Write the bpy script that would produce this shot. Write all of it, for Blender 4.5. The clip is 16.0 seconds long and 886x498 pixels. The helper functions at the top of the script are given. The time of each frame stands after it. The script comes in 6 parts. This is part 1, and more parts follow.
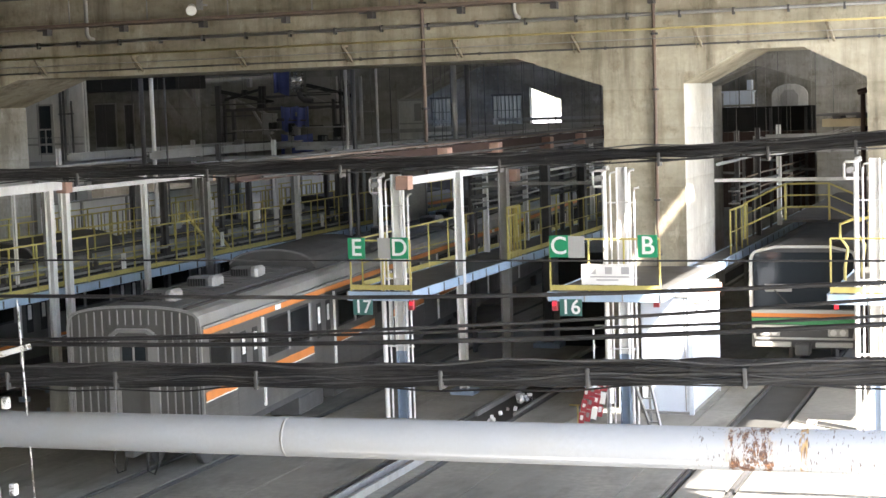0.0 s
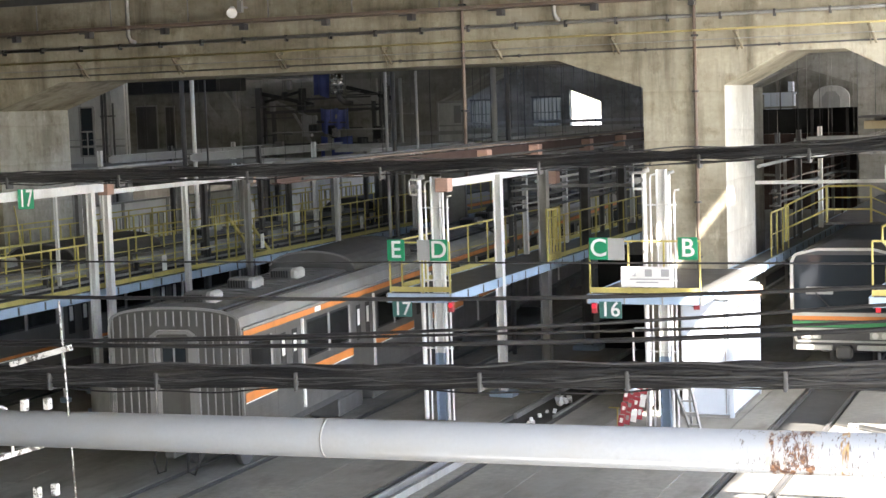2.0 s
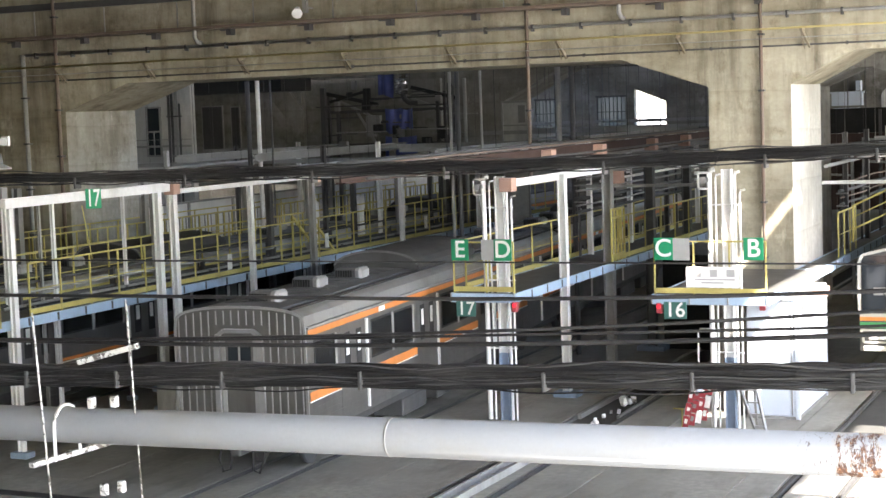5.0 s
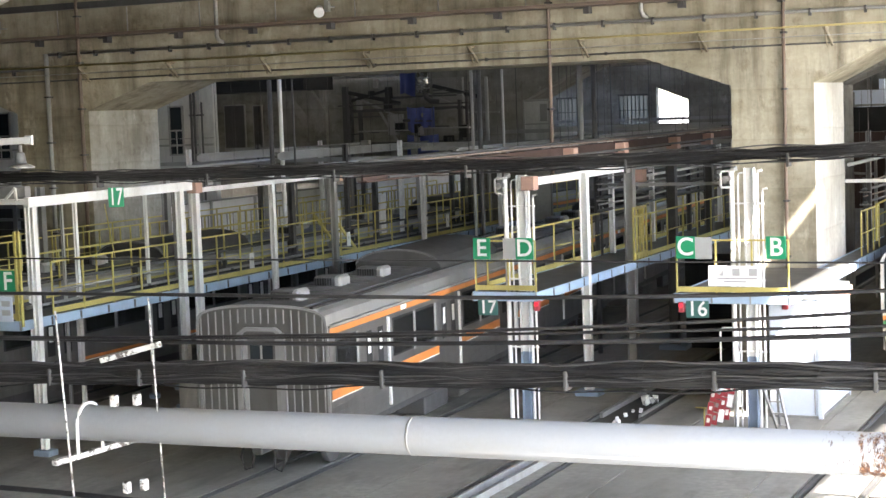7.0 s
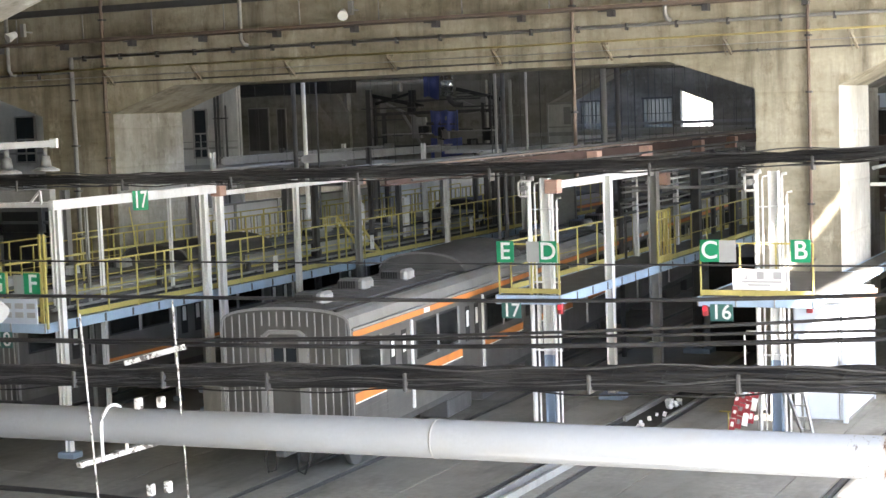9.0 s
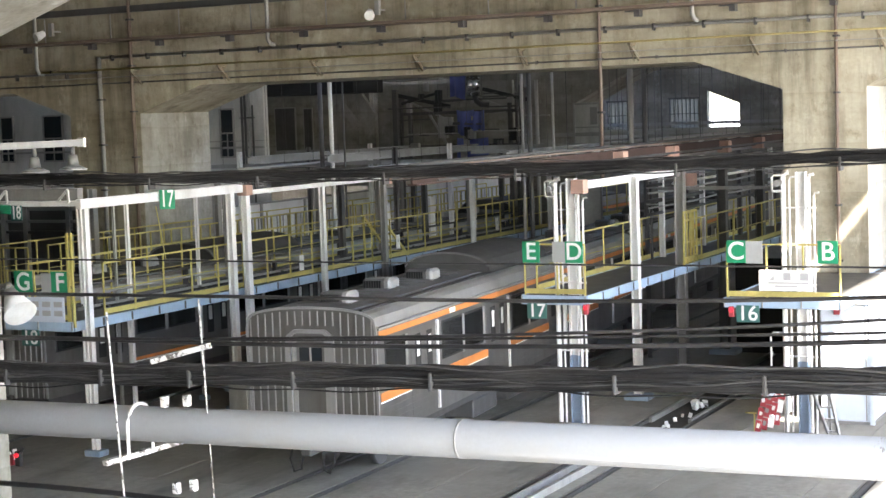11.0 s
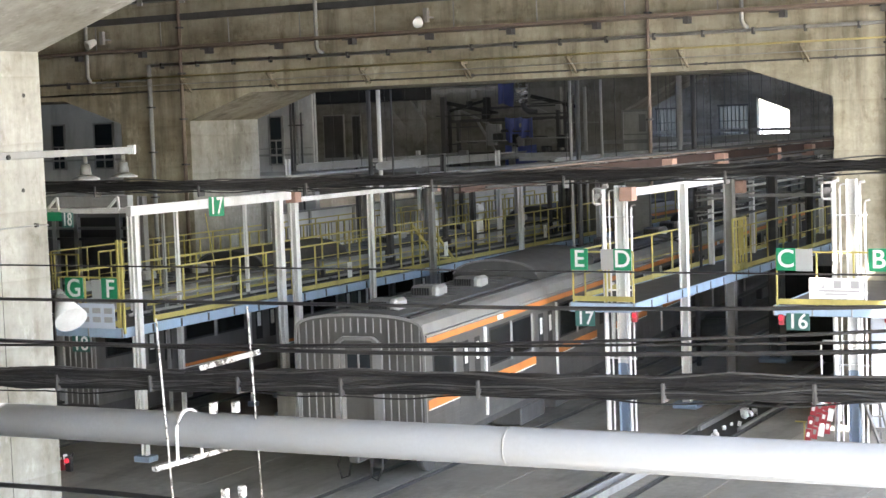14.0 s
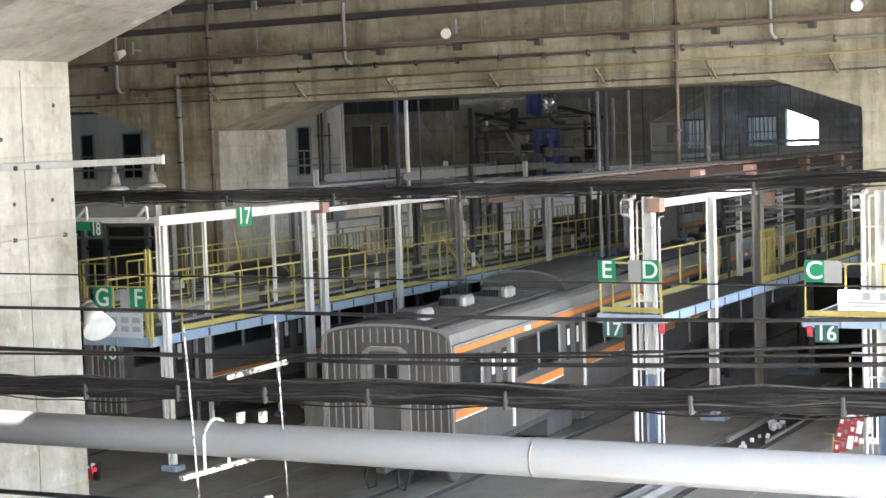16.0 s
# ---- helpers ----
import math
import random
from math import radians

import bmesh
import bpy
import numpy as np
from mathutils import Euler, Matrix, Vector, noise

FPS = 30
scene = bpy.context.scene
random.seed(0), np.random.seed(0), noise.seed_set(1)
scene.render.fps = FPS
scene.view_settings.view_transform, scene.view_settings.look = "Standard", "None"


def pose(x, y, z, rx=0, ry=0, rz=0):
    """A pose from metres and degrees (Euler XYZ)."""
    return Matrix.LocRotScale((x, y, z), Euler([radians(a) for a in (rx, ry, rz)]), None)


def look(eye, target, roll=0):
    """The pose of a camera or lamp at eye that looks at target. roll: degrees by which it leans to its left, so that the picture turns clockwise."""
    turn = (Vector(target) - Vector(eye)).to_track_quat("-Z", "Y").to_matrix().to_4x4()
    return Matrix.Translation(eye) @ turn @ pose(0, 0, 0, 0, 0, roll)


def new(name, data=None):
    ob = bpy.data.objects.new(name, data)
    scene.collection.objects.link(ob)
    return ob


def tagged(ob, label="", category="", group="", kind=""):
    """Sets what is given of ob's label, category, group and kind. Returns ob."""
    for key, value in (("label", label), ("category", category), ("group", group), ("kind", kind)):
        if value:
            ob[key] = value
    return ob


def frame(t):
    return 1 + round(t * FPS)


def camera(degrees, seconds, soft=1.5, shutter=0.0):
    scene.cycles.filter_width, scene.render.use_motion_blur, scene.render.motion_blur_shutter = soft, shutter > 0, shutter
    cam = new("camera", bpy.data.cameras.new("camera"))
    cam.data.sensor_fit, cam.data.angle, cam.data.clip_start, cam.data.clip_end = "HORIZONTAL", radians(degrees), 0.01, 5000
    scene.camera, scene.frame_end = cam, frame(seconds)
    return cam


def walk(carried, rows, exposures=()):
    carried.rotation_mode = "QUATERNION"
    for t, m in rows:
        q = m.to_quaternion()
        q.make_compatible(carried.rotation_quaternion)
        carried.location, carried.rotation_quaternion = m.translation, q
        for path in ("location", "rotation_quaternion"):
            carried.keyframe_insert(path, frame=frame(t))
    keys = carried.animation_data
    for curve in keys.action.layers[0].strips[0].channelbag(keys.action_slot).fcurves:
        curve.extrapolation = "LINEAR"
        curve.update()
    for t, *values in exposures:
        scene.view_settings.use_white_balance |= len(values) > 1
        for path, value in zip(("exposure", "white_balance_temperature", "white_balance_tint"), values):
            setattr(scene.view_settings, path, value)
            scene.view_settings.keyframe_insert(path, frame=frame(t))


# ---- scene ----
# The camera stands on a footbridge in front of the depot and pans slowly to its left.
cam = camera(30.26, 16.0)
EYE = 7.35
ROWS = [
    (0.0, 20.617, -5.074, -1.918),
    (0.5, 20.880, -5.038, -1.914),
    (1.0, 21.178, -5.013, -1.936),
    (1.5, 21.565, -4.991, -1.947),
    (2.0, 21.998, -4.956, -1.959),
    (2.5, 22.408, -4.916, -1.943),
    (3.0, 22.871, -4.881, -1.974),
    (3.5, 23.266, -4.869, -2.010),
    (4.0, 23.684, -4.863, -1.988),
    (6.5, 24.771, -4.919, -2.114),
    (7.0, 25.006, -4.905, -2.085),
    (7.5, 25.204, -4.873, -2.182),
    (8.0, 25.371, -4.827, -2.122),
    (8.5, 25.593, -4.787, -2.119),
    (9.0, 25.825, -4.768, -2.107),
    (11.5, 27.033, -4.697, -2.045),
    (12.0, 27.365, -4.629, -2.139),
    (12.5, 27.622, -4.551, -2.132),
    (13.0, 27.895, -4.500, -2.143),
    (13.5, 28.158, -4.479, -2.103),
    (14.0, 28.404, -4.427, -2.041),
    (14.5, 28.674, -4.354, -2.012),
    (15.0, 28.921, -4.241, -1.963),
    (15.5, 29.125, -4.134, -1.983),
    (16.0, 29.350, -4.026, -1.940),
]
walk(cam, [(t, pose(0, 0, EYE, 90 + pitch, 0, yaw) @ pose(0, 0, 0, 0, 0, roll)) for t, yaw, pitch, roll in ROWS],
     exposures=[(0, 3.1, 6650, 14), (4, 3.28, 6650, 14), (8, 3.46, 6650, 14), (16, 3.54, 6570, 14)])

# ---- light ----
world = bpy.data.worlds.new("sky")
scene.world = world
world.use_nodes = True
wn = world.node_tree
sky = wn.nodes.new("ShaderNodeTexSky")
sky.sky_type = "NISHITA"
sky.sun_disc = False
SUN_EL, SUN_AZ = 45.0, 125.0   # elevation; azimuth from +y towards +x
sky.sun_elevation, sky.sun_rotation = radians(SUN_EL), radians(SUN_AZ)
wn.links.new(sky.outputs[0], wn.nodes["Background"].inputs[0])
wn.nodes["Background"].inputs[1].default_value = 0.15
sun = new("sun", bpy.data.lights.new("sun", "SUN"))
sun.data.energy, sun.data.angle, sun.data.color = 5.0, radians(0.6), (1.0, 0.95, 0.87)
_s = Vector((math.sin(radians(SUN_AZ)) * math.cos(radians(SUN_EL)), math.cos(radians(SUN_AZ)) * math.cos(radians(SUN_EL)), math.sin(radians(SUN_EL))))
sun.matrix_world = look(tuple(_s * 60), (0, 0, 0))


# ---- materials ----
def ramp(nt, fac, stops):
    r = nt.nodes.new("ShaderNodeValToRGB")
    while len(r.color_ramp.elements) < len(stops):
        r.color_ramp.elements.new(0.5)
    for e, (p, c) in zip(r.color_ramp.elements, stops):
        e.position, e.color = p, (*c, 1)
    nt.links.new(fac, r.inputs[0])
    return r.outputs[0]


def noise_tex(nt, vec, scale, detail=5, rough=0.6, stretch=None):
    if stretch:
        m = nt.nodes.new("ShaderNodeMapping")
        m.inputs["Scale"].default_value = stretch
        nt.links.new(vec, m.inputs[0])
        vec = m.outputs[0]
    n = nt.nodes.new("ShaderNodeTexNoise")
    n.inputs["Scale"].default_value, n.inputs["Detail"].default_value, n.inputs["Roughness"].default_value = scale, detail, rough
    nt.links.new(vec, n.inputs["Vector"])
    return n.outputs[0]


def mix(nt, fac, a, b, mode="MIX"):
    m = nt.nodes.new("ShaderNodeMix")
    m.data_type, m.blend_type = "RGBA", mode
    for sock, val in ((m.inputs[0], fac), (m.inputs[6], a), (m.inputs[7], b)):
        if isinstance(val, (int, float)):
            sock.default_value = val
        elif isinstance(val, tuple):
            sock.default_value = (*val, 1)
        else:
            nt.links.new(val, sock)
    return m.outputs[2]


def surface(name, base, rough=0.6, metal=0.0, vary=0.15, scale=1.5, grime=None, grime_amount=0.35, grime_scale=(1, 1, 0.25), fine=14.0, bump=0.1, per_object=0.0, spec=0.4):
    """Painted, metal or mineral surface: broad patches, fine grain, and streaks of grime that run down it."""
    m = bpy.data.materials.new(name)
    m.use_nodes = True
    nt = m.node_tree
    bsdf = nt.nodes["Principled BSDF"]
    vec = nt.nodes.new("ShaderNodeNewGeometry").outputs["Position"]
    dark = tuple(c * (1 - vary) for c in base)
    light = tuple(min(1, c * (1 + vary)) for c in base)
    col = ramp(nt, noise_tex(nt, vec, scale), [(0.3, dark), (0.7, light)])
    col = mix(nt, ramp(nt, noise_tex(nt, vec, fine, 3), [(0.35, (0, 0, 0)), (0.75, (1, 1, 1))]), col, tuple(c * (1 - vary * 0.7) for c in base))
    if grime:
        fac = ramp(nt, noise_tex(nt, vec, 1.1, 7, 0.65, grime_scale), [(0.48, (0, 0, 0)), (0.72, (grime_amount,) * 3)])
        col = mix(nt, fac, col, grime)
    if per_object:
        r = nt.nodes.new("ShaderNodeObjectInfo").outputs["Random"]
        col = mix(nt, 1.0, col, ramp(nt, r, [(0, (1 - per_object,) * 3), (1, (1, 1, 1))]), "MULTIPLY")
    nt.links.new(col, bsdf.inputs["Base Color"])
    bsdf.inputs["Metallic"].default_value = metal
    bsdf.inputs["Specular IOR Level"].default_value = spec
    rr = nt.nodes.new("ShaderNodeMapRange")
    rr.inputs["To Min"].default_value, rr.inputs["To Max"].default_value = max(0.05, rough - 0.12), min(1, rough + 0.12)
    nt.links.new(noise_tex(nt, vec, scale * 3), rr.inputs[0])
    nt.links.new(rr.outputs[0], bsdf.inputs["Roughness"])
    if bump:
        b = nt.nodes.new("ShaderNodeBump")
        b.inputs["Strength"].default_value, b.inputs["Distance"].default_value = bump, 0.02
        nt.links.new(noise_tex(nt, vec, fine, 6), b.inputs["Height"])
        nt.links.new(b.outputs[0], bsdf.inputs["Normal"])
    return m


def concrete(name, base, stain, pour=1.25, amount=0.6, blotch=0.9):
    """Board-cast concrete: pour lines, patches, rain streaks."""
    m = surface(name, base, 0.85, 0, 0.18, 0.5, stain, amount, (1.4, 1.4, 0.16), 9.0, 0.25, 0, 0.25)
    nt = m.node_tree
    bsdf = nt.nodes["Principled BSDF"]
    col = bsdf.inputs["Base Color"].links[0].from_socket
    vec = nt.nodes.new("ShaderNodeNewGeometry").outputs["Position"]
    w = nt.nodes.new("ShaderNodeTexWave")
    w.wave_type, w.bands_direction, w.wave_profile = "BANDS", "Z", "SAW"
    w.inputs["Scale"].default_value, w.inputs["Distortion"].default_value = 0.314 / pour, 0.6
    nt.links.new(vec, w.inputs["Vector"])
    line = ramp(nt, w.outputs[1], [(0.0, (0.72, 0.7, 0.66)), (0.03, (1, 1, 1)), (0.93, (0.96, 0.96, 0.95)), (1.0, (0.84, 0.83, 0.8))])
    col = mix(nt, 0.6, col, line, "MULTIPLY")
    big = ramp(nt, noise_tex(nt, vec, 0.42, 6, 0.65, (0.55, 1.0, 1.3)), [(0.36, (0.52, 0.49, 0.43)), (0.50, (0.86, 0.84, 0.79)), (0.64, (1.08, 1.07, 1.05))])
    col = mix(nt, blotch, col, big, "MULTIPLY")
    spots = ramp(nt, noise_tex(nt, vec, 2.6, 8, 0.75, (1.0, 1.0, 0.7)), [(0.34, (0.55, 0.51, 0.44)), (0.46, (1, 1, 1))])
    col = mix(nt, 0.66 * blotch, col, spots, "MULTIPLY")
    drip = ramp(nt, noise_tex(nt, vec, 3.2, 6, 0.7, (1.0, 1.0, 0.09)), [(0.44, (1, 1, 1)), (0.60, (0.60, 0.56, 0.48)), (0.66, (0.78, 0.76, 0.70))])
    col = mix(nt, 0.22, col, drip, "MULTIPLY")
    bloom = ramp(nt, noise_tex(nt, vec, 1.7, 6, 0.7, (1.0, 1.0, 0.5)), [(0.60, (0, 0, 0)), (0.72, (0.5, 0.5, 0.5))])
    col = mix(nt, bloom, col, tuple(min(1, c * 1.45) for c in base))
    nt.links.new(col, bsdf.inputs["Base Color"])
    return m


def glass_dark(name, tint=(0.02, 0.025, 0.03)):
    m = bpy.data.materials.new(name)
    m.use_nodes = True
    b = m.node_tree.nodes["Principled BSDF"]
    b.inputs["Base Color"].default_value = (*tint, 1)
    b.inputs["Roughness"].default_value = 0.08
    b.inputs["Specular IOR Level"].default_value = 0.3
    return m


def frosted(name, colour):
    """Dusty glass that lets some daylight through."""
    m = bpy.data.materials.new(name)
    m.use_nodes = True
    nt = m.node_tree
    tr = nt.nodes.new("ShaderNodeBsdfTranslucent")
    tr.inputs["Color"].default_value = (*colour, 1)
    nt.links.new(tr.outputs[0], nt.nodes["Material Output"].inputs["Surface"])
    return m


def glow(name, colour, strength):
    m = bpy.data.materials.new(name)
    m.use_nodes = True
    b = m.node_tree.nodes["Principled BSDF"]
    b.inputs["Base Color"].default_value = (*colour, 1)
    b.inputs["Emission Color"].default_value = (*colour, 1)
    b.inputs["Emission Strength"].default_value = strength
    return m


def pipe_paint():
    """Pale grey pipe paint that has blistered and rusted over one stretch."""
    m = surface("pipe_paint", (0.275, 0.288, 0.302), 0.52, 0, 0.07, 0.8, (0.27, 0.25, 0.21), 0.45, (0.5, 1, 0.6), 20, 0.08, 0, 0.35)
    nt = m.node_tree
    bsdf = nt.nodes["Principled BSDF"]
    col = bsdf.inputs["Base Color"].links[0].from_socket
    vec = nt.nodes.new("ShaderNodeNewGeometry").outputs["Position"]
    sep = nt.nodes.new("ShaderNodeSeparateXYZ")
    nt.links.new(vec, sep.inputs[0])

    def band(x0, x1, soft):
        r = nt.nodes.new("ShaderNodeMapRange")
        r.interpolation_type = "SMOOTHSTEP"
        r.inputs["From Min"].default_value, r.inputs["From Max"].default_value = x0, x0 + soft
        nt.links.new(sep.outputs[0], r.inputs[0])
        q = nt.nodes.new("ShaderNodeMapRange")
        q.interpolation_type = "SMOOTHSTEP"
        q.inputs["From Min"].default_value, q.inputs["From Max"].default_value = x1 + soft, x1
        nt.links.new(sep.outputs[0], q.inputs[0])
        mu = nt.nodes.new("ShaderNodeMath")
        mu.operation = "MULTIPLY"
        nt.links.new(r.outputs[0], mu.inputs[0])
        nt.links.new(q.outputs[0], mu.inputs[1])
        return mu.outputs[0]

    def patches(where, n, lo, hi):
        a = nt.nodes.new("ShaderNodeMath")
        a.operation = "MULTIPLY_ADD"
        nt.links.new(where, a.inputs[0])
        a.inputs[1].default_value = 0.34
        nt.links.new(n, a.inputs[2])
        return ramp(nt, a.outputs[0], [(lo, (0, 0, 0)), (hi, (1, 1, 1))])

    rust_col = ramp(nt, noise_tex(nt, vec, 26, 5, 0.7), [(0.35, (0.028, 0.016, 0.012)), (0.52, (0.085, 0.038, 0.022)), (0.68, (0.24, 0.13, 0.055))])
    tan = ramp(nt, noise_tex(nt, vec, 30, 3, 0.6, (1.6, 1, 0.12)), [(0.4, (0.10, 0.05, 0.02)), (0.6, (0.34, 0.22, 0.09))])
    halo = patches(band(-3.05, -2.45, 0.2), noise_tex(nt, vec, 7, 5, 0.7, (2.0, 1, 0.35)), 0.80, 0.98)
    heavy = patches(band(-2.98, -2.50, 0.16), noise_tex(nt, vec, 5.5, 9, 0.82, (2.2, 1, 0.9)), 0.82, 0.85)
    heavy2 = patches(band(-2.24, -2.15, 0.03), noise_tex(nt, vec, 9, 5, 0.7, (1.6, 1, 0.2)), 0.78, 0.86)
    light = patches(band(-3.5, 1.5, 0.35), noise_tex(nt, vec, 17, 5, 0.65, (2.6, 1, 0.38)), 0.945, 0.965)
    col = mix(nt, mix(nt, 0.55, (0, 0, 0), halo), col, (0.33, 0.24, 0.13))
    col = mix(nt, light, col, (0.09, 0.07, 0.06))
    col = mix(nt, heavy, col, rust_col)
    col = mix(nt, heavy2, col, tan)
    nt.links.new(col, bsdf.inputs["Base Color"])
    return m


def peeling(name, paint, bare):
    """Old paint flaking off dark steel in small patches."""
    m = surface(name, paint, 0.7, 0, 0.1, 3, None, 0, (1, 1, 1), 30, 0.2)
    nt = m.node_tree
    bsdf = nt.nodes["Principled BSDF"]
    col = bsdf.inputs["Base Color"].links[0].from_socket
    vec = nt.nodes.new("ShaderNodeNewGeometry").outputs["Position"]
    flakes = ramp(nt, noise_tex(nt, vec, 9, 6, 0.75), [(0.50, (0, 0, 0)), (0.55, (1, 1, 1))])
    nt.links.new(mix(nt, flakes, col, bare), bsdf.inputs["Base Color"])
    return m


M = {}
M["facade"] = concrete("facade_concrete", (0.44, 0.415, 0.335), (0.14, 0.125, 0.095), 1.25, 0.8)
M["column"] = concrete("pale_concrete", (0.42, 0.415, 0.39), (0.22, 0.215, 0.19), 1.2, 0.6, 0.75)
# paler copy of the concrete, for light falling on a pier side
M["facing"] = concrete("lit_side_concrete", (0.64, 0.63, 0.58), (0.42, 0.40, 0.34), 1.3, 0.35, 0.35)
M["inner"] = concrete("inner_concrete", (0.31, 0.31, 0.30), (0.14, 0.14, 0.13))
M["deck"] = concrete("deck_concrete", (0.30, 0.27, 0.21), (0.14, 0.12, 0.09))
M["floor"] = surface("floor_concrete", (0.30, 0.29, 0.255), 0.7, 0, 0.22, 0.45, (0.11, 0.11, 0.098), 0.8, (0.8, 0.25, 1), 6.0, 0.12, 0.12)
M["joint"] = surface("joint_dirt", (0.06, 0.06, 0.055), 0.95, bump=0.1)
M["rustpipe"] = surface("rusty_grey_pipe", (0.17, 0.13, 0.105), 0.7, 0, 0.2, 1.5, (0.16, 0.10, 0.07), 0.6)
M["mottled"] = peeling("peeling_white_paint", (0.62, 0.62, 0.60), (0.10, 0.09, 0.08))
M["white"] = surface("white_paint", (0.74, 0.74, 0.725), 0.5, 0, 0.08, 1.4, (0.30, 0.27, 0.23), 0.5)
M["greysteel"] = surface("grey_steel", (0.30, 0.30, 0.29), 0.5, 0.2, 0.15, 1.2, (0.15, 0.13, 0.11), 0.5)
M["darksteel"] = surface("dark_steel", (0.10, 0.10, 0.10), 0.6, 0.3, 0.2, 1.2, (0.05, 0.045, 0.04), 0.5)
M["yellow"] = surface("yellow_paint", (0.50, 0.43, 0.145), 0.5, 0, 0.12, 1.0, (0.27, 0.22, 0.09), 0.5)
M["blue"] = surface("pale_blue_paint", (0.36, 0.48, 0.62), 0.5, 0, 0.08, 0.8, (0.25, 0.27, 0.29), 0.4)
M["plate"] = surface("deck_plate", (0.105, 0.105, 0.10), 0.6, 0.2, 0.15, 0.7, (0.08, 0.08, 0.075), 0.5)
M["brown"] = surface("brown_primer", (0.055, 0.033, 0.027), 0.75, 0, 0.2, 0.8, (0.07, 0.042, 0.036), 0.6)
M["pinkbox"] = surface("faded_brown_paint", (0.44, 0.28, 0.22), 0.7, 0, 0.12, 1.2, (0.22, 0.12, 0.09), 0.4)
M["stainless"] = surface("stainless_steel", (0.36, 0.36, 0.355), 0.38, 0.5, 0.08, 0.6, (0.20, 0.19, 0.17), 0.45, (1, 1, 0.2), 18, 0.03)
M["endsteel"] = surface("dirty_stainless_steel", (0.17, 0.167, 0.16), 0.45, 0.6, 0.12, 0.8, (0.10, 0.095, 0.085), 0.6, (1.5, 1.5, 0.2), 16, 0.05)
M["roofgrey"] = surface("train_roof_grey", (0.135, 0.135, 0.135), 0.8, 0, 0.25, 0.5, (0.06, 0.06, 0.055), 0.6, (1, 0.3, 1))
M["vent"] = surface("vent_grey", (0.33, 0.33, 0.32), 0.6, 0.2, 0.1, 2, (0.14, 0.14, 0.13), 0.5)
M["orange"] = surface("orange_band", (0.66, 0.23, 0.06), 0.5, 0, 0.06, 1.5, (0.32, 0.14, 0.06), 0.45)
M["green_band"] = surface("green_band", (0.05, 0.26, 0.10), 0.45, 0, 0.06)
M["glass"] = glass_dark("dark_glass")
M["frosted"] = frosted("dusty_glass", (0.22, 0.22, 0.21))
M["black"] = surface("black_rubber", (0.022, 0.022, 0.022), 0.6, 0, 0.2, 3, (0.06, 0.058, 0.055), 0.4, (0.5, 1, 1), 25, 0.15)
M["cable"] = surface("black_cable_sheath", (0.016, 0.016, 0.017), 0.5, 0, 0.3, 2.5, (0.075, 0.073, 0.07), 0.6, (0.6, 1, 1), 20, 0.3)
M["sign_green"] = surface("sign_green", (0.015, 0.27, 0.125), 0.4, 0, 0.03, 1, None, bump=0)
M["sign_dark"] = surface("sign_dark_green", (0.05, 0.15, 0.13), 0.5, 0, 0.1, 2)
M["sign_white"] = surface("sign_white", (0.80, 0.80, 0.78), 0.4, 0, 0.02, 1, None, bump=0)
M["sign_grey"] = surface("sign_back_grey", (0.38, 0.38, 0.37), 0.6, 0, 0.08)
M["ink"] = surface("faded_ink", (0.42, 0.42, 0.42), 0.6, 0, 0.1)
M["bluegrey"] = surface("blue_grey_paint", (0.25, 0.32, 0.42), 0.55, 0, 0.1, 0.8, (0.17, 0.18, 0.19), 0.5)
M["darkpane"] = surface("sooty_window_glass", (0.015, 0.016, 0.017), 0.22, 0, 0.1, 1.0)
M["red"] = surface("red_paint", (0.34, 0.05, 0.06), 0.45, 0, 0.1)
M["redlamp"] = glow("red_lamp", (0.8, 0.03, 0.05), 0.12)
M["container"] = surface("container_pale_blue", (0.60, 0.66, 0.74), 0.5, 0, 0.04, 0.7, (0.42, 0.45, 0.50), 0.3)
M["train_white"] = surface("train_white", (0.46, 0.46, 0.43), 0.4, 0, 0.05, 1, (0.4, 0.38, 0.33), 0.3)
M["bluetarp"] = surface("blue_sheet", (0.085, 0.11, 0.33), 0.6, 0, 0.3, 1.5, (0.06, 0.065, 0.11), 0.6)
M["foil"] = surface("bright_duct", (0.75, 0.75, 0.76), 0.25, 0.9, 0.05, 4)
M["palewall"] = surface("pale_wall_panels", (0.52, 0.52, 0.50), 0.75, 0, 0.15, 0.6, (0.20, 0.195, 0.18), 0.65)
M["lampglass"] = surface("lamp_glass", (0.8, 0.8, 0.78), 0.15, 0, 0.03, 3, None, bump=0)
M["wood"] = surface("weathered_plank", (0.46, 0.38, 0.24), 0.8, 0, 0.2, 1, (0.2, 0.16, 0.1), 0.5)
# ground out of view, made pale to bounce sunlight into the depot
M["bounce_ground"] = surface("bounce_paving", (0.56, 0.55, 0.51), 0.85, 0, 0.1, 0.3, (0.3, 0.29, 0.27), 0.4)
# near-black, for the far hoarding and for sheets that replace deep shade
M["curtain"] = surface("near_black", (0.018, 0.018, 0.018), 0.9, 0, 0.3, 1.0)
M["pale_yellow"] = surface("faded_yellow_paint", (0.47, 0.385, 0.165), 0.6, 0, 0.12, 1.0, (0.25, 0.21, 0.12), 0.5)
M["acgrey"] = surface("sooty_dark_grey", (0.07, 0.07, 0.068), 0.8, 0, 0.25, 0.9, (0.035, 0.035, 0.033), 0.6)
M["lampgrey"] = surface("lamp_grey_enamel", (0.16, 0.16, 0.155), 0.5, 0.1, 0.12, 2.0, (0.08, 0.08, 0.075), 0.5)
M["pipe"] = pipe_paint()


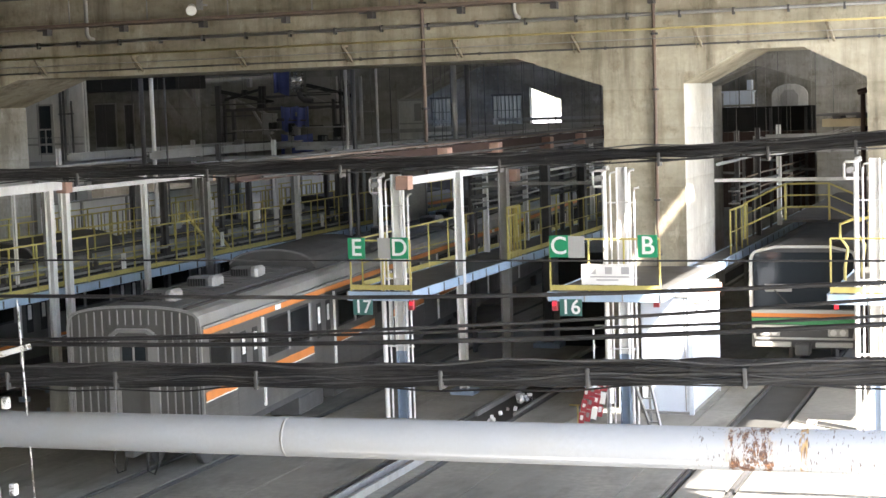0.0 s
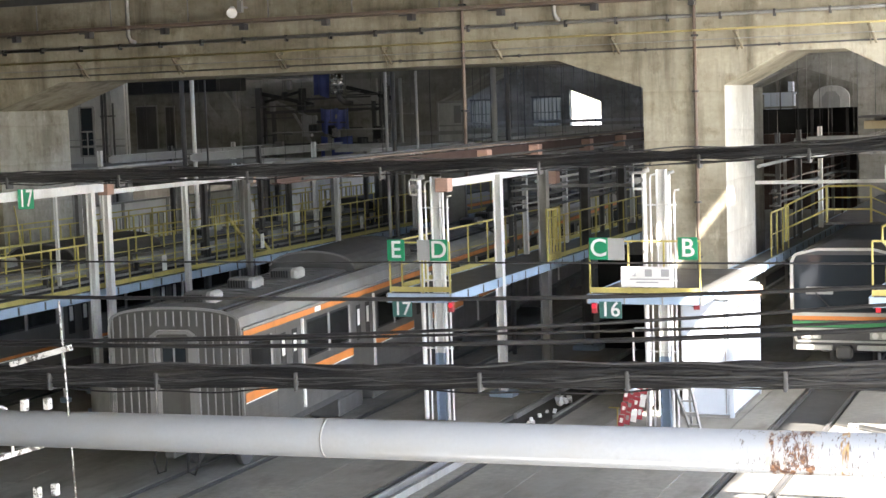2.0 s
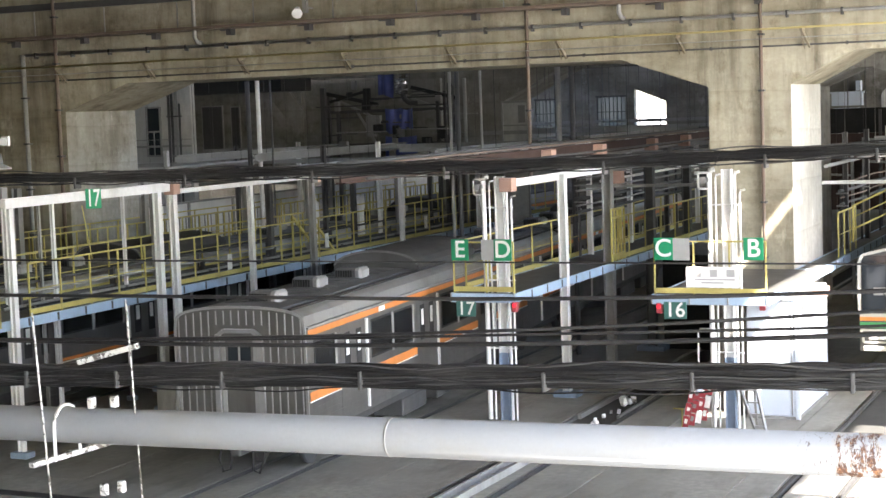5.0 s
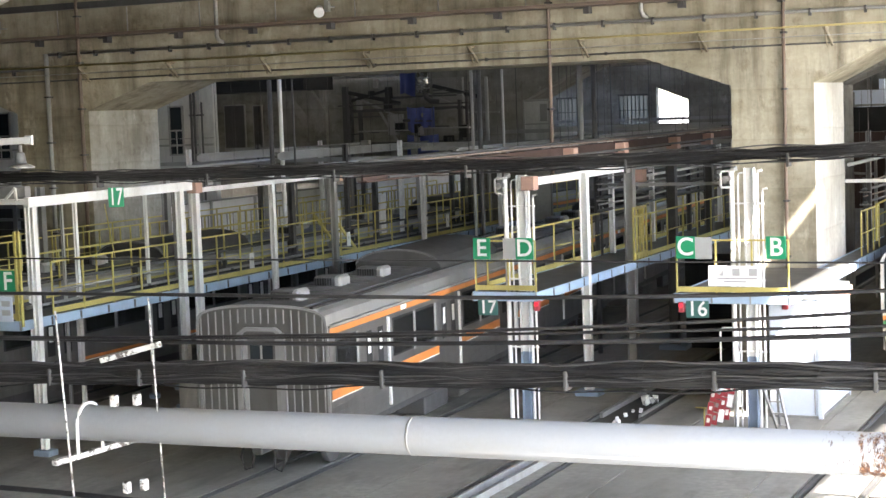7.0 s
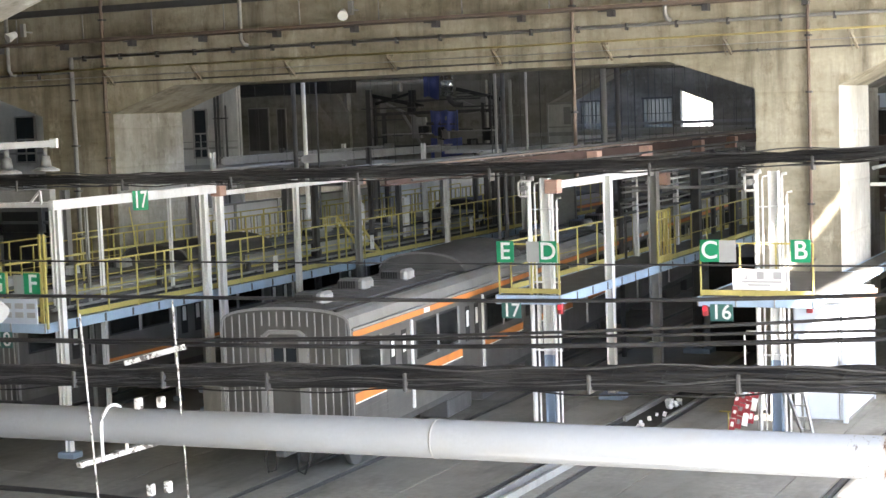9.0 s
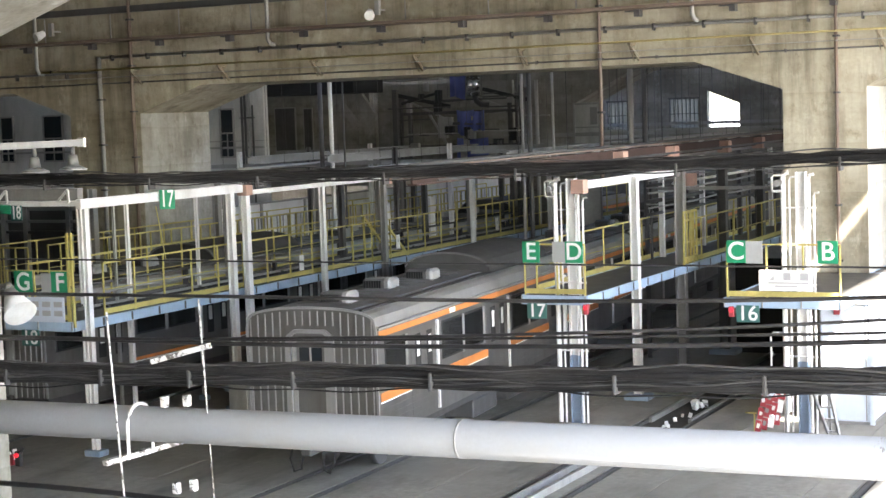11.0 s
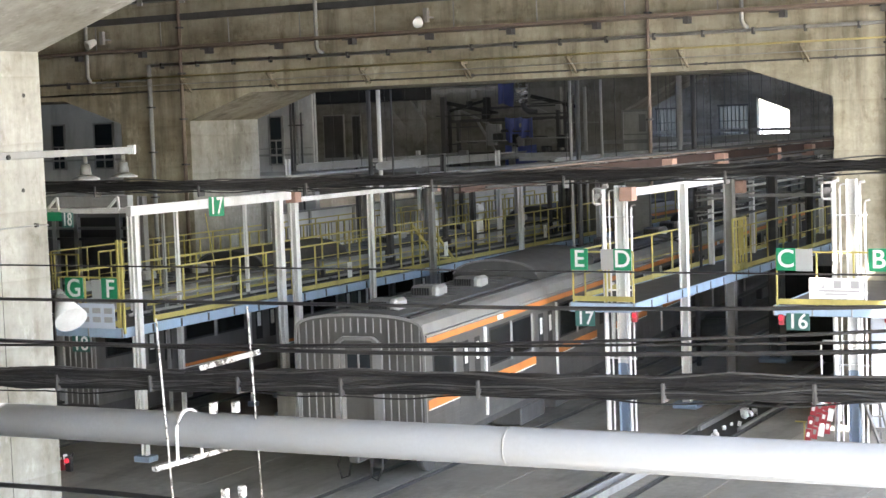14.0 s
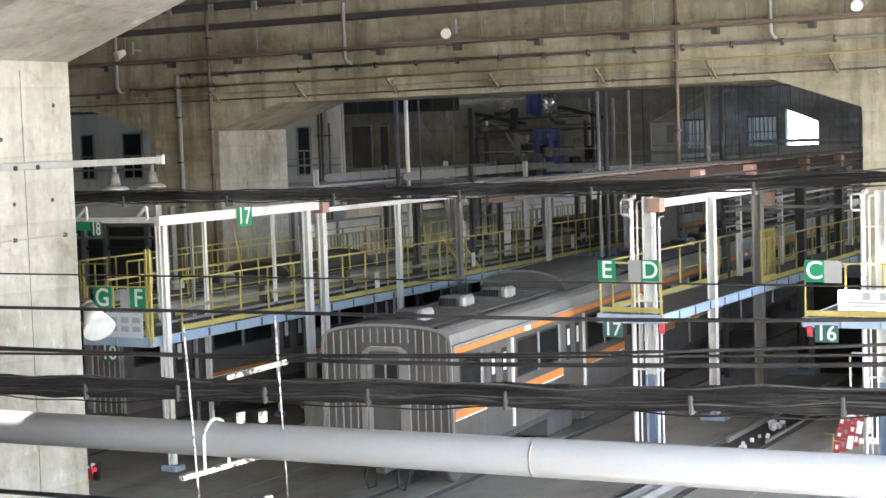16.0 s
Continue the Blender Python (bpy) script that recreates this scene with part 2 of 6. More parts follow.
# ---- building helpers ----
class Geo:
    """Collects solid pieces into one mesh."""

    def __init__(self):
        self.v, self.f, self.s = [], [], []

    def add(self, v, f, smooth=False):
        n = len(self.v)
        self.v += [tuple(p) for p in v]
        self.f += [tuple(i + n for i in q) for q in f]
        self.s += [smooth] * len(f)
        return self

    def box(self, x0, y0, z0, x1, y1, z1, c=0.0):
        x0, x1 = sorted((x0, x1))
        y0, y1 = sorted((y0, y1))
        z0, z1 = sorted((z0, z1))
        if c:
            ring = lambda z, k: [(x0 + k, y0, z), (x1 - k, y0, z), (x1, y0 + k, z), (x1, y1 - k, z), (x1 - k, y1, z), (x0 + k, y1, z), (x0, y1 - k, z), (x0, y0 + k, z)]
            v = ring(z0 + c, c) + ring(z1 - c, c)
            lo = [(min(max(x, x0 + c), x1 - c), min(max(y, y0 + c), y1 - c), z0) for x, y, _ in ring(z0, c)]
            hi = [(x, y, z1) for x, y, _ in lo]
            v = lo + v + hi
            f = []
            for k in range(3):
                f += [(8 * k + i, 8 * k + (i + 1) % 8, 8 * k + 8 + (i + 1) % 8, 8 * k + 8 + i) for i in range(8)]
            f += [tuple(range(7, -1, -1)), tuple(range(24, 32))]
            return self.add(v, f)
        v = [(x, y, z) for z in (z0, z1) for x, y in ((x0, y0), (x1, y0), (x1, y1), (x0, y1))]
        return self.add(v, [(3, 2, 1, 0), (4, 5, 6, 7), (0, 1, 5, 4), (1, 2, 6, 5), (2, 3, 7, 6), (3, 0, 4, 7)])

    def bar(self, p, q, w, h):
        """A bar of rectangular section from p to q; h is its upright side."""
        p, q = Vector(p), Vector(q)
        d = (q - p).normalized()
        up = Vector((0, 0, 1)) if abs(d.z) < 0.95 else Vector((0, 1, 0))
        a = d.cross(up).normalized() * (w / 2)
        b = a.cross(d).normalized() * (h / 2)
        v = [e + s * a + t * b for e in (p, q) for s, t in ((-1, -1), (1, -1), (1, 1), (-1, 1))]
        return self.add(v, [(0, 1, 2, 3), (7, 6, 5, 4), (4, 5, 1, 0), (5, 6, 2, 1), (6, 7, 3, 2), (7, 4, 0, 3)])

    def tube(self, p, q, r, n=10, r2=None):
        p, q = Vector(p), Vector(q)
        d = (q - p).normalized()
        up = Vector((0, 0, 1)) if abs(d.z) < 0.9 else Vector((0, 1, 0))
        a = d.cross(up).normalized()
        b = a.cross(d).normalized()
        v = []
        for e, rad in ((p, r), (q, r if r2 is None else r2)):
            v += [e + rad * (math.cos(k * math.tau / n) * a + math.sin(k * math.tau / n) * b) for k in range(n)]
        self.add(v, [(i, (i + 1) % n, n + (i + 1) % n, n + i) for i in range(n)], True)
        k = len(self.v) - 2 * n
        self.f += [tuple(k + i for i in range(n - 1, -1, -1)), tuple(k + n + i for i in range(n))]
        self.s += [False, False]
        return self

    def path(self, pts, r, n=8):
        """A round bar or cable through the points."""
        pts = [Vector(p) for p in pts]
        v = []
        for i, p in enumerate(pts):
            d = (pts[min(i + 1, len(pts) - 1)] - pts[max(i - 1, 0)]).normalized()
            up = Vector((0, 0, 1)) if abs(d.z) < 0.9 else Vector((0, 1, 0))
            a = d.cross(up).normalized()
            b = a.cross(d).normalized()
            v += [p + r * (math.cos(k * math.tau / n) * a + math.sin(k * math.tau / n) * b) for k in range(n)]
        f = [(j * n + i, j * n + (i + 1) % n, (j + 1) * n + (i + 1) % n, (j + 1) * n + i) for j in range(len(pts) - 1) for i in range(n)]
        return self.add(v, f, True)

    def prism(self, outline, y0, y1, axis="y"):
        """An outline extruded: (x, z) points along y, or (y, z) points along x."""
        n = len(outline)
        put = (lambda a, b, k: (a, k, b)) if axis == "y" else (lambda a, b, k: (k, a, b)) if axis == "x" else (lambda a, b, k: (a, b, k))
        v = [put(a, b, y0) for a, b in outline] + [put(a, b, y1) for a, b in outline]
        return self.add(v, [tuple(range(n)), tuple(range(2 * n - 1, n - 1, -1))] + [(i, n + i, n + (i + 1) % n, (i + 1) % n) for i in range(n)])

    def mesh(self, name, material):
        me = bpy.data.meshes.new(name)
        me.from_pydata(self.v, [], self.f)
        me.polygons.foreach_set("use_smooth", self.s)
        bm = bmesh.new()
        bm.from_mesh(me)
        bmesh.ops.recalc_face_normals(bm, faces=bm.faces)
        bm.to_mesh(me)
        bm.free()
        me.materials.append(material)
        return me


def G():
    return Geo()


def part(name, geo, material, parent=None, label=""):
    ob = new(name, geo.mesh(name, M[material]) if isinstance(geo, Geo) else geo)
    ob.parent = parent
    if label:
        tagged(ob, label)
    return ob


def thing(name, label, category, group="", at=(0, 0, 0), kind=""):
    ob = new(name)
    ob.empty_display_size = 0.2
    ob.location = at
    return tagged(ob, label, category, group, kind)


def lettering(text, size, material, m, parent, name="lettering", depth=0.004):
    """Built-in font as mesh, standing upright in the plane of the pose m, centred."""
    cu = bpy.data.curves.new(name, "FONT")
    cu.body, cu.size, cu.extrude, cu.align_x, cu.align_y = text, size, depth, "CENTER", "CENTER"
    cu.offset = size * 0.012
    tmp = bpy.data.objects.new(name, cu)
    me = bpy.data.meshes.new_from_object(tmp)
    bpy.data.objects.remove(tmp)
    me.materials.clear()
    me.materials.append(M[material])
    ob = new(name, me)
    ob.parent = parent
    ob.matrix_basis = m
    return ob


# ---- setting: ground, viaducts, decks ----
RAIL_X = [-27.55, -26.45, -17.62, -16.52, -12.95, -11.85, -6.76, -5.66]
floor = tagged(part("floor", G().box(-75, -30, -0.25, 30, 95, -0.06), "joint"), "stained grey concrete depot floor with slab joints", "floor", kind="structure")


def slabs():
    """Concrete slabs between the rails; two inspection pits stay open."""
    edges = [(-75, -60), (-60, -50), (-50, -42), (-42, -36), (-36, -31), (-31, -27.66)]
    edges += [(-27.44, -26.56), (-26.34, -23.9), (-23.9, -20.6), (-20.6, -17.73), (-17.51, -16.63), (-16.41, -14.6), (-14.6, -13.06)]
    edges += [(-12.84, -11.96), (-11.74, -10.5), (-10.5, -7.67), (-7.67, -6.87), (-6.65, -5.77), (-5.55, -3.2), (-3.2, 1.0), (1.0, 8.0), (8.0, 30)]
    made = {}
    for x0, x1 in edges:
        y = -30.0
        while y < 95:
            y1 = y + 5.2
            pit = (abs(x0 + 12.84) < 0.01 and 36 < y1 and y < 72) or (abs(x0 + 6.65) < 0.01 and 33 < y1 and y < 72)
            if not pit:
                key = round(x1 - x0, 2)
                if key not in made:
                    # slabs right of x 2 take the pale bounce colour too
                    made[key] = G().box(0.008, 0.008, -0.2, key - 0.008, 5.192, 0, 0.006).mesh("slab", M["floor" if x1 < 2 else "bounce_ground"])
                ob = new("slab", made[key])
                ob.parent = floor
                ob.location = (x0, y, random.uniform(-0.004, 0.003))
            y = y1


slabs()
for k, x in enumerate(RAIL_X):
    g = G().box(x - 0.033, 8, -0.15, x + 0.033, 90, 0.012)
    rail = tagged(part("rail", g, "darksteel"), "worn steel running rail set flush in the floor", "rail", "depot rails", kind="structure")
ground = tagged(part("ground", G().box(-900, -900, -0.6, 900, 900, -0.26), "bounce_ground"), "unseen pale grey ground round the depot, lightened to bounce sun", "ground", kind="structure")

FY0, FY1 = 41.0, 44.65          # front and back of the main viaduct
NEAR_Y0, NEAR_Y1 = 19.2, 22.8   # the viaduct nearer to the camera


def arch_wall(piers, top, spring, soffit, haunch, peaked=None):
    """Outline in (x, z) of a wall on piers, with haunched openings between them; one bay may have a peaked head."""
    out = [(piers[0][0], 0)]
    for i, (a, b) in enumerate(piers):
        out.append((b, 0))
        if i + 1 < len(piers):
            c = piers[i + 1][0]
            h = min(haunch, (c - b) * 0.34)
            zs = soffit
            out += peaked[1] if peaked and peaked[0] == i else [(b, spring), (b + h, zs), (c - h, zs), (c, spring)]
        if i + 1 < len(piers):
            out.append((piers[i + 1][0], 0))
    out += [(piers[-1][1], top), (piers[0][0], top)]
    return out


main_piers = [(-80, -56.5), (-33.6, -30.89), (-10.9, -8.8), (-4.3, -1.6), (18, 30)]
wall_north = tagged(part("wall_north", G().prism(arch_wall(main_piers, 13.5, 7.66, 8.45, 2.3), FY0, FY1), "facade"),
                    "weathered beige concrete viaduct wall with haunched arches", "viaduct", kind="structure")
inner_piers = [(-80, -60), (-49, -46.5), (-25.3, -23.0), (-13.2, -11.4), (-7.68, -4.0), (14, 30)]
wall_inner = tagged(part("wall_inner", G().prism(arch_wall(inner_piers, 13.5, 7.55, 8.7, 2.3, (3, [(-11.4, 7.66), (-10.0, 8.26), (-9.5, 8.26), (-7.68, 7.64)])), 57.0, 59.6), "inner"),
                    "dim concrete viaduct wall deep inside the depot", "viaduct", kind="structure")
# the right-hand pier is unseen; its end sets where sun reaches the floor
near_piers = [(-80, -56), (-24.2, -20.5), (0.4, 3.4)]
wall_near = tagged(part("wall_near", G().prism(arch_wall(near_piers, 13.5, 8.87, 9.85, 2.9), NEAR_Y0, NEAR_Y1), "column"),
                   "pale board-marked concrete viaduct pier with a haunch", "viaduct", kind="structure")
# unseen deck up to the next viaduct; two long slots shape the sun stripes
deck = G().box(-80, 22.8, 13.5, -1.85, 45.0, 14.3).box(-1.85, 22.8, 13.5, -0.9, 29.0, 14.3).box(-1.85, 37.0, 13.5, -0.9, 45.0, 14.3)
deck.box(-0.9, 22.8, 13.5, 0.1, 45.0, 14.3).box(0.1, 22.8, 13.5, 2.4, 28.6, 14.3).box(0.1, 36.5, 13.5, 2.4, 45.0, 14.3)
deck.box(2.4, 22.8, 13.5, 2.98, 45.0, 14.3).box(2.98, 41.0, 13.5, 30, 45.0, 14.3)
# unseen joint between the two viaducts, added to let skylight down behind the parapet
deck.box(-80, 45.0, 13.5, 8.0, 46.2, 14.3).box(-80, 46.2, 13.5, -50, 48.4, 14.3).box(-16.0, 46.2, 13.5, 8.0, 48.4, 14.3).box(-80, 48.4, 13.5, 8.0, 53, 14.3)
ceiling = tagged(part("ceiling", deck, "deck"), "dark stained concrete deck, unseen overhead, slotted to place the sun", "ceiling", kind="structure")
# the roof opening is made up, to brighten the white panel wall
ceiling_back = tagged(part("ceiling_back", G().box(-80, 53, 13.5, 8, 60.5, 14.3).box(-80, 60.5, 13.5, -38, 66.5, 14.3).box(-25.6, 60.5, 13.5, 14, 66.5, 14.3).box(-80, 66.5, 13.5, 14, 75, 14.3), "deck"), "dark concrete deck, unseen, with an opening added to brighten the inside", "ceiling", kind="structure")
# unseen deck; one gap throws sun on the pipe, the rest shades it
ceiling_near = tagged(part("ceiling_near", G().box(-80, -18.0, 13.5, 4.55, 9.1, 14.3).box(-80, 9.1, 13.5, -7.4, 10.6, 14.3).box(-6.13, 9.1, 13.5, 4.55, 10.6, 14.3).box(-80, 10.6, 13.5, 4.55, 22.8, 14.3).box(4.55, 5.0, 13.5, 10.0, 14.0, 14.3), "deck"), "unseen concrete deck of the nearer viaduct, cut to shade the pipe", "ceiling", kind="structure")
# unseen wall, as tall as needed to shade the open joint
parapet = tagged(part("parapet", G().box(-60, 44.3, 14.3, 25, 44.65, 20.6), "inner"), "tall unseen concrete wall that keeps sun out of the joint", "parapet", kind="structure")
# unseen strip placed to block sun from the floor by the cabin
sun_blocker = tagged(part("sun_blocker", G().box(3.02, 22.81, 13.5, 4.6, 30.99, 14.3).box(3.5, 30.99, 13.5, 4.6, 33.5, 14.3), "deck"), "narrow unseen concrete strip that keeps sun off the floor", "deck", kind="structure")
# thin sheets put the light on the piers' right-hand sides into colour
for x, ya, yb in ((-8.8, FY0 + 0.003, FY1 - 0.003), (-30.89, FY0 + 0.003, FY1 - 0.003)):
    tagged(part("pier_facing", G().box(x, ya, 0.0, x + 0.004, yb, 7.65), "facing" if x > -20 else "column"), "thin pale concrete sheet standing in for light on the pier side", "facing", kind="structure")
# made-up black sheet where the inner track lies in deep shade
track_shade = tagged(part("track_shade_sheet", G().box(-13.95, 46.8, 0, -10.85, 46.9, 2.8), "curtain"), "black sheet added for the darkness over the inner track", "curtain", kind="structure")
panel_door = thing("panel_door", "cream painted steel door panel with a small window", "door")
part("leaf", G().box(-22.98, 56.9, 0.0, -22.02, 56.96, 7.5, 0.01), "palewall", panel_door)
part("door_frame", G().box(-23.03, 56.86, 0, -22.97, 56.95, 7.56).box(-22.03, 56.86, 0, -21.97, 56.95, 7.56).box(-22.97, 56.86, 7.48, -22.03, 56.95, 7.56).box(-22.97, 56.87, 6.62, -22.03, 56.899, 6.67), "vent", panel_door)
part("door_pane", G().box(-22.36, 56.88, 6.74, -22.08, 56.899, 7.38), "greysteel", panel_door, "dull wired glass")
# two unseen walls, added to cut light from behind and from the left
wall_south = tagged(part("wall_south", G().box(-80, -18.4, 0, 5, -18.0, 14.3), "inner"), "plain unseen concrete wall behind the footbridge that cuts front light", "wall", kind="structure")
wall_west = tagged(part("wall_west", G().box(-80.4, -18.4, 0, -80.0, 75.4, 14.3), "inner"), "plain unseen concrete wall that cuts light from the left", "wall", kind="structure")
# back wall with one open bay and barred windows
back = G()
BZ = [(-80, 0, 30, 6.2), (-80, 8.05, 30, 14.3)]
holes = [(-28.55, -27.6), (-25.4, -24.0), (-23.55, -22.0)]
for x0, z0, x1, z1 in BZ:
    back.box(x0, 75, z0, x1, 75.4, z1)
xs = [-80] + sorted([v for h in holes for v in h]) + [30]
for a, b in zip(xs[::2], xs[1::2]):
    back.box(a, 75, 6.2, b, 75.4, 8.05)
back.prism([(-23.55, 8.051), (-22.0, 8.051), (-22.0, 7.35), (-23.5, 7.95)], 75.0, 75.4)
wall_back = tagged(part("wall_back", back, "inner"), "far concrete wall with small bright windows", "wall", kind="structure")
def barred_window(x0, x1, z1):
    """Steel window with upright bars and dusty glass, filling its hole up to z1."""
    win = thing("window_1", "barred steel window with dusty glass in the far wall", "window", "barred windows", kind="structure")
    part("window_frame", G().box(x0 - 0.05, 74.9, 6.15, x1 + 0.05, 75.0, 6.23).box(x0 - 0.05, 74.9, z1 - 0.03, x1 + 0.05, 75.0, z1 + 0.05).box(x0, 74.94, 6.9, x1, 74.99, 6.95), "darksteel", win)
    n = round((x1 - x0) / 0.21)
    for i in range(n):
        xx = x0 + (x1 - x0) * i / n
        part("glazing_bar", G().box(xx, 74.93, 6.2, xx + 0.04, 74.98, z1), "darksteel", win)
    part("pane", G().box(x0, 75.1, 6.2, x1, 75.12, z1), "frosted", win)
    part("upper_panel", G().box(x0, 75.02, z1 - 0.05, x1, 75.1, 8.05), "inner", win)


barred_window(-25.4, -24.0, 7.65)
barred_window(-28.55, -27.6, 7.6)

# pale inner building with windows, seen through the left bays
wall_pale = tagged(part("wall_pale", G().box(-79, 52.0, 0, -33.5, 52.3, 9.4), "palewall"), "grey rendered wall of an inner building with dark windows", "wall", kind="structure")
# takes darker concrete than wall_pale, for the shading on this part
wall_pale_upper = tagged(part("wall_pale_upper", G().box(-46.4, 56.4, 4.6, -31.4, 56.7, 9.4), "inner"), "grey rendered upper wall in the inner arch, darkened for shade", "wall", kind="structure")


def inner_window(x, z0, z1, w=0.62):
    win = thing("window_2", "tall dark window with a grey frame", "window", "windows of the inner building", kind="structure")
    f = G().box(x - 0.05, 51.9, z0 - 0.06, x, 52.0, z1 + 0.06).box(x + w, 51.9, z0 - 0.06, x + w + 0.05, 52.0, z1 + 0.06)
    f.box(x, 51.9, z1, x + w, 52.0, z1 + 0.06).box(x, 51.9, z0 - 0.06, x + w, 52.0, z0).box(x, 51.91, (z0 + z1) / 2 - 0.03, x + w, 51.99, (z0 + z1) / 2 + 0.03)
    f.box(x + w / 2 - 0.02, 51.92, z0, x + w / 2 + 0.02, 51.98, (z0 + z1) / 2)
    part("window_frame", f, "greysteel", win)
    part("pane", G().box(x, 51.95, z0, x + w, 51.97, z1), "glass", win)


for x, wide in ((-46.15, 0.6), (-43.94, 0.92), (-35.4, 0.55)):
    inner_window(x, 6.0, 7.75, wide)


for x, r, m in ((-34.42, 0.05, "darksteel"), (-34.28, 0.05, "darksteel"), (-34.08, 0.055, "vent"), (-33.95, 0.04, "darksteel")):
    dp = thing("downpipe", "upright service pipe on the grey inner building", "pipe", "inner downpipes")
    part("tube", G().tube((x, 51.92, 0.0), (x, 51.92, 8.45 if r > 0.045 else 7.9), r, 8), m, dp)
    for z in (3.0, 5.6, 7.4):
        part("clip", G().box(x - r - 0.02, 51.86, z, x + r + 0.02, 52.0, z + 0.05), "darksteel", dp)
wall_bands = tagged(part("string_course", G().box(-47, 51.93, 6.28, -33.52, 51.999, 6.36).box(-47, 51.95, 6.55, -33.52, 51.998, 6.58), "greysteel"), "thin grey bands along the inner building", "trim", kind="structure")
# the black colour is the shade on the underside
soffit = tagged(part("soffit_beam", G().box(-36.5, 52.35, 8.2, -29.8, 54.6, 9.0), "curtain"), "beam soffit under the deck of the inner building, black for shade", "beam")

# the cladding is a dark sheet added for the unlit interior behind the girders
dark_bay = thing("dark_bay", "dark sheet with grey girders, for the unlit bay below the building", "cladding")
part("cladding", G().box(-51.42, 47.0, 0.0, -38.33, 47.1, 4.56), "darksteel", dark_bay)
for z, h, m in ((4.31, 0.16, "greysteel"), (3.86, 0.1, "vent"), (3.46, 0.1, "darksteel")):
    part("girder", G().box(-51.42, 46.85, z, -38.33, 46.99, z + h), m, dark_bay)
for x in (-40.73, -41.77, -38.74):
    part("stanchion", G().box(x - 0.09, 46.8, 0, x + 0.09, 46.99, 4.56), "greysteel", dark_bay)

# ---- fittings on the main viaduct ----
def run_of_conduit(name, label, z, y, r, x0, x1, material, clip_step, clip_drop=0.0):
    t = thing(name, label, "conduit")
    part("tube", G().tube((x0, y, z), (x1, y, z), r, 8), material, t)
    x = x0 + 0.4
    while x < x1:
        g = G().box(x - 0.025, y - r - 0.012, z - r - 0.02 - clip_drop, x + 0.025, FY0, z + r + 0.02)
        part("clip", g, "darksteel", t)
        x += clip_step
    return t


run_of_conduit("grey_conduit", "grey steel conduit clipped along the concrete", 9.42, FY0 - 0.10, 0.045, -32.2, 16, "greysteel", 1.35, 0.05)
run_of_conduit("grey_conduit", "dark conduit clipped along the concrete", 8.62, FY0 - 0.05, 0.022, -52, 16, "darksteel", 3.4)
run_of_conduit("grey_conduit", "dark conduit run along the concrete", 8.98, FY0 - 0.08, 0.035, -52, -32.4, "darksteel", 2.0, 0.1)
yellow_conduit = run_of_conduit("yellow_conduit", "yellow painted conduit on small brackets", 9.04, FY0 - 0.32, 0.026, -34.4, 16, "pale_yellow", 900)
for x in [-30.9, -27.7, -24.5, -21.2, -18.0, -14.83, -11.63, -8.45, -5.2, -2.0, 1.2, 4.4]:
    g = G().bar((x, FY0, 8.98), (x, FY0 - 0.40, 8.98), 0.07, 0.06).prism([(FY0 - 0.40, 8.95), (FY0 - 0.30, 8.95), (FY0, 8.62), (FY0, 8.52)], x - 0.012, x + 0.012, "x").bar((x + 0.02, FY0 - 0.37, 8.96), (x + 0.14, FY0, 8.56), 0.06, 0.07)
    b = tagged(part("wall_bracket", g, "deck"), "small triangular steel bracket on the concrete wall", "bracket", "conduit brackets")
messenger = tagged(part("messenger_wire", G().tube((-34, FY0 - 0.3, 8.80), (16, FY0 - 0.3, 8.80), 0.012, 6), "greysteel"), "thin bare wire below the yellow conduit", "wire")
ledge = thing("cable_ledge", "dark steel cable ledge along the concrete wall", "ledge")
for k in range(17):
    part("ledge_plate", G().box(-60 + 5 * k, FY0 - 0.85, 9.86, -55.01 + 5 * k, FY0, 9.89), "rustpipe", ledge)
    part("ledge_lip", G().box(-60 + 5 * k, FY0 - 0.87, 9.86, -55.01 + 5 * k, FY0 - 0.852, 9.94), "rustpipe", ledge)
x = -58.0
while x < 20:
    b = tagged(part("ledge_bracket", G().box(x - 0.08, FY0 - 0.25, 9.68, x + 0.08, FY0, 9.86).box(x - 0.4, FY0 - 0.05, 9.82, x, FY0, 9.86), "darksteel"), "dark steel block under the cable ledge", "bracket", "ledge brackets")
    s = tagged(part("hanger_rod", G().tube((x + 0.9, FY0 - 0.33, 9.9), (x + 0.9, FY0 - 0.33, 10.7), 0.022, 6), "greysteel"), "thin steel rod standing on the cable ledge", "rod", "ledge rods")
    x += 2.55
upper_beam = tagged(part("upper_beam", G().box(-60, FY0 - 0.14, 10.75, 25, FY0, 10.95), "darksteel"), "dark steel channel high on the concrete wall", "beam")


upper_tray = thing("upper_tray", "black cable tray with pale clamps high on the wall", "tray")
part("tray_bed", G().box(-46, FY0 - 0.45, 11.36, -6, FY0, 11.42).box(-46, FY0 - 0.47, 11.36, -6, FY0 - 0.45, 11.56), "darksteel", upper_tray)
for k in range(4):
    part("tray_cable", G().tube((-46, FY0 - 0.40 + 0.1 * k, 11.47), (-6, FY0 - 0.40 + 0.1 * k, 11.47), 0.045, 6), "cable", upper_tray)
for k in range(24):
    part("clamp", G().box(-45.3 + 1.62 * k, FY0 - 0.5, 11.24, -45.1 + 1.62 * k, FY0 - 0.44, 11.52, 0.01), "vent", upper_tray)


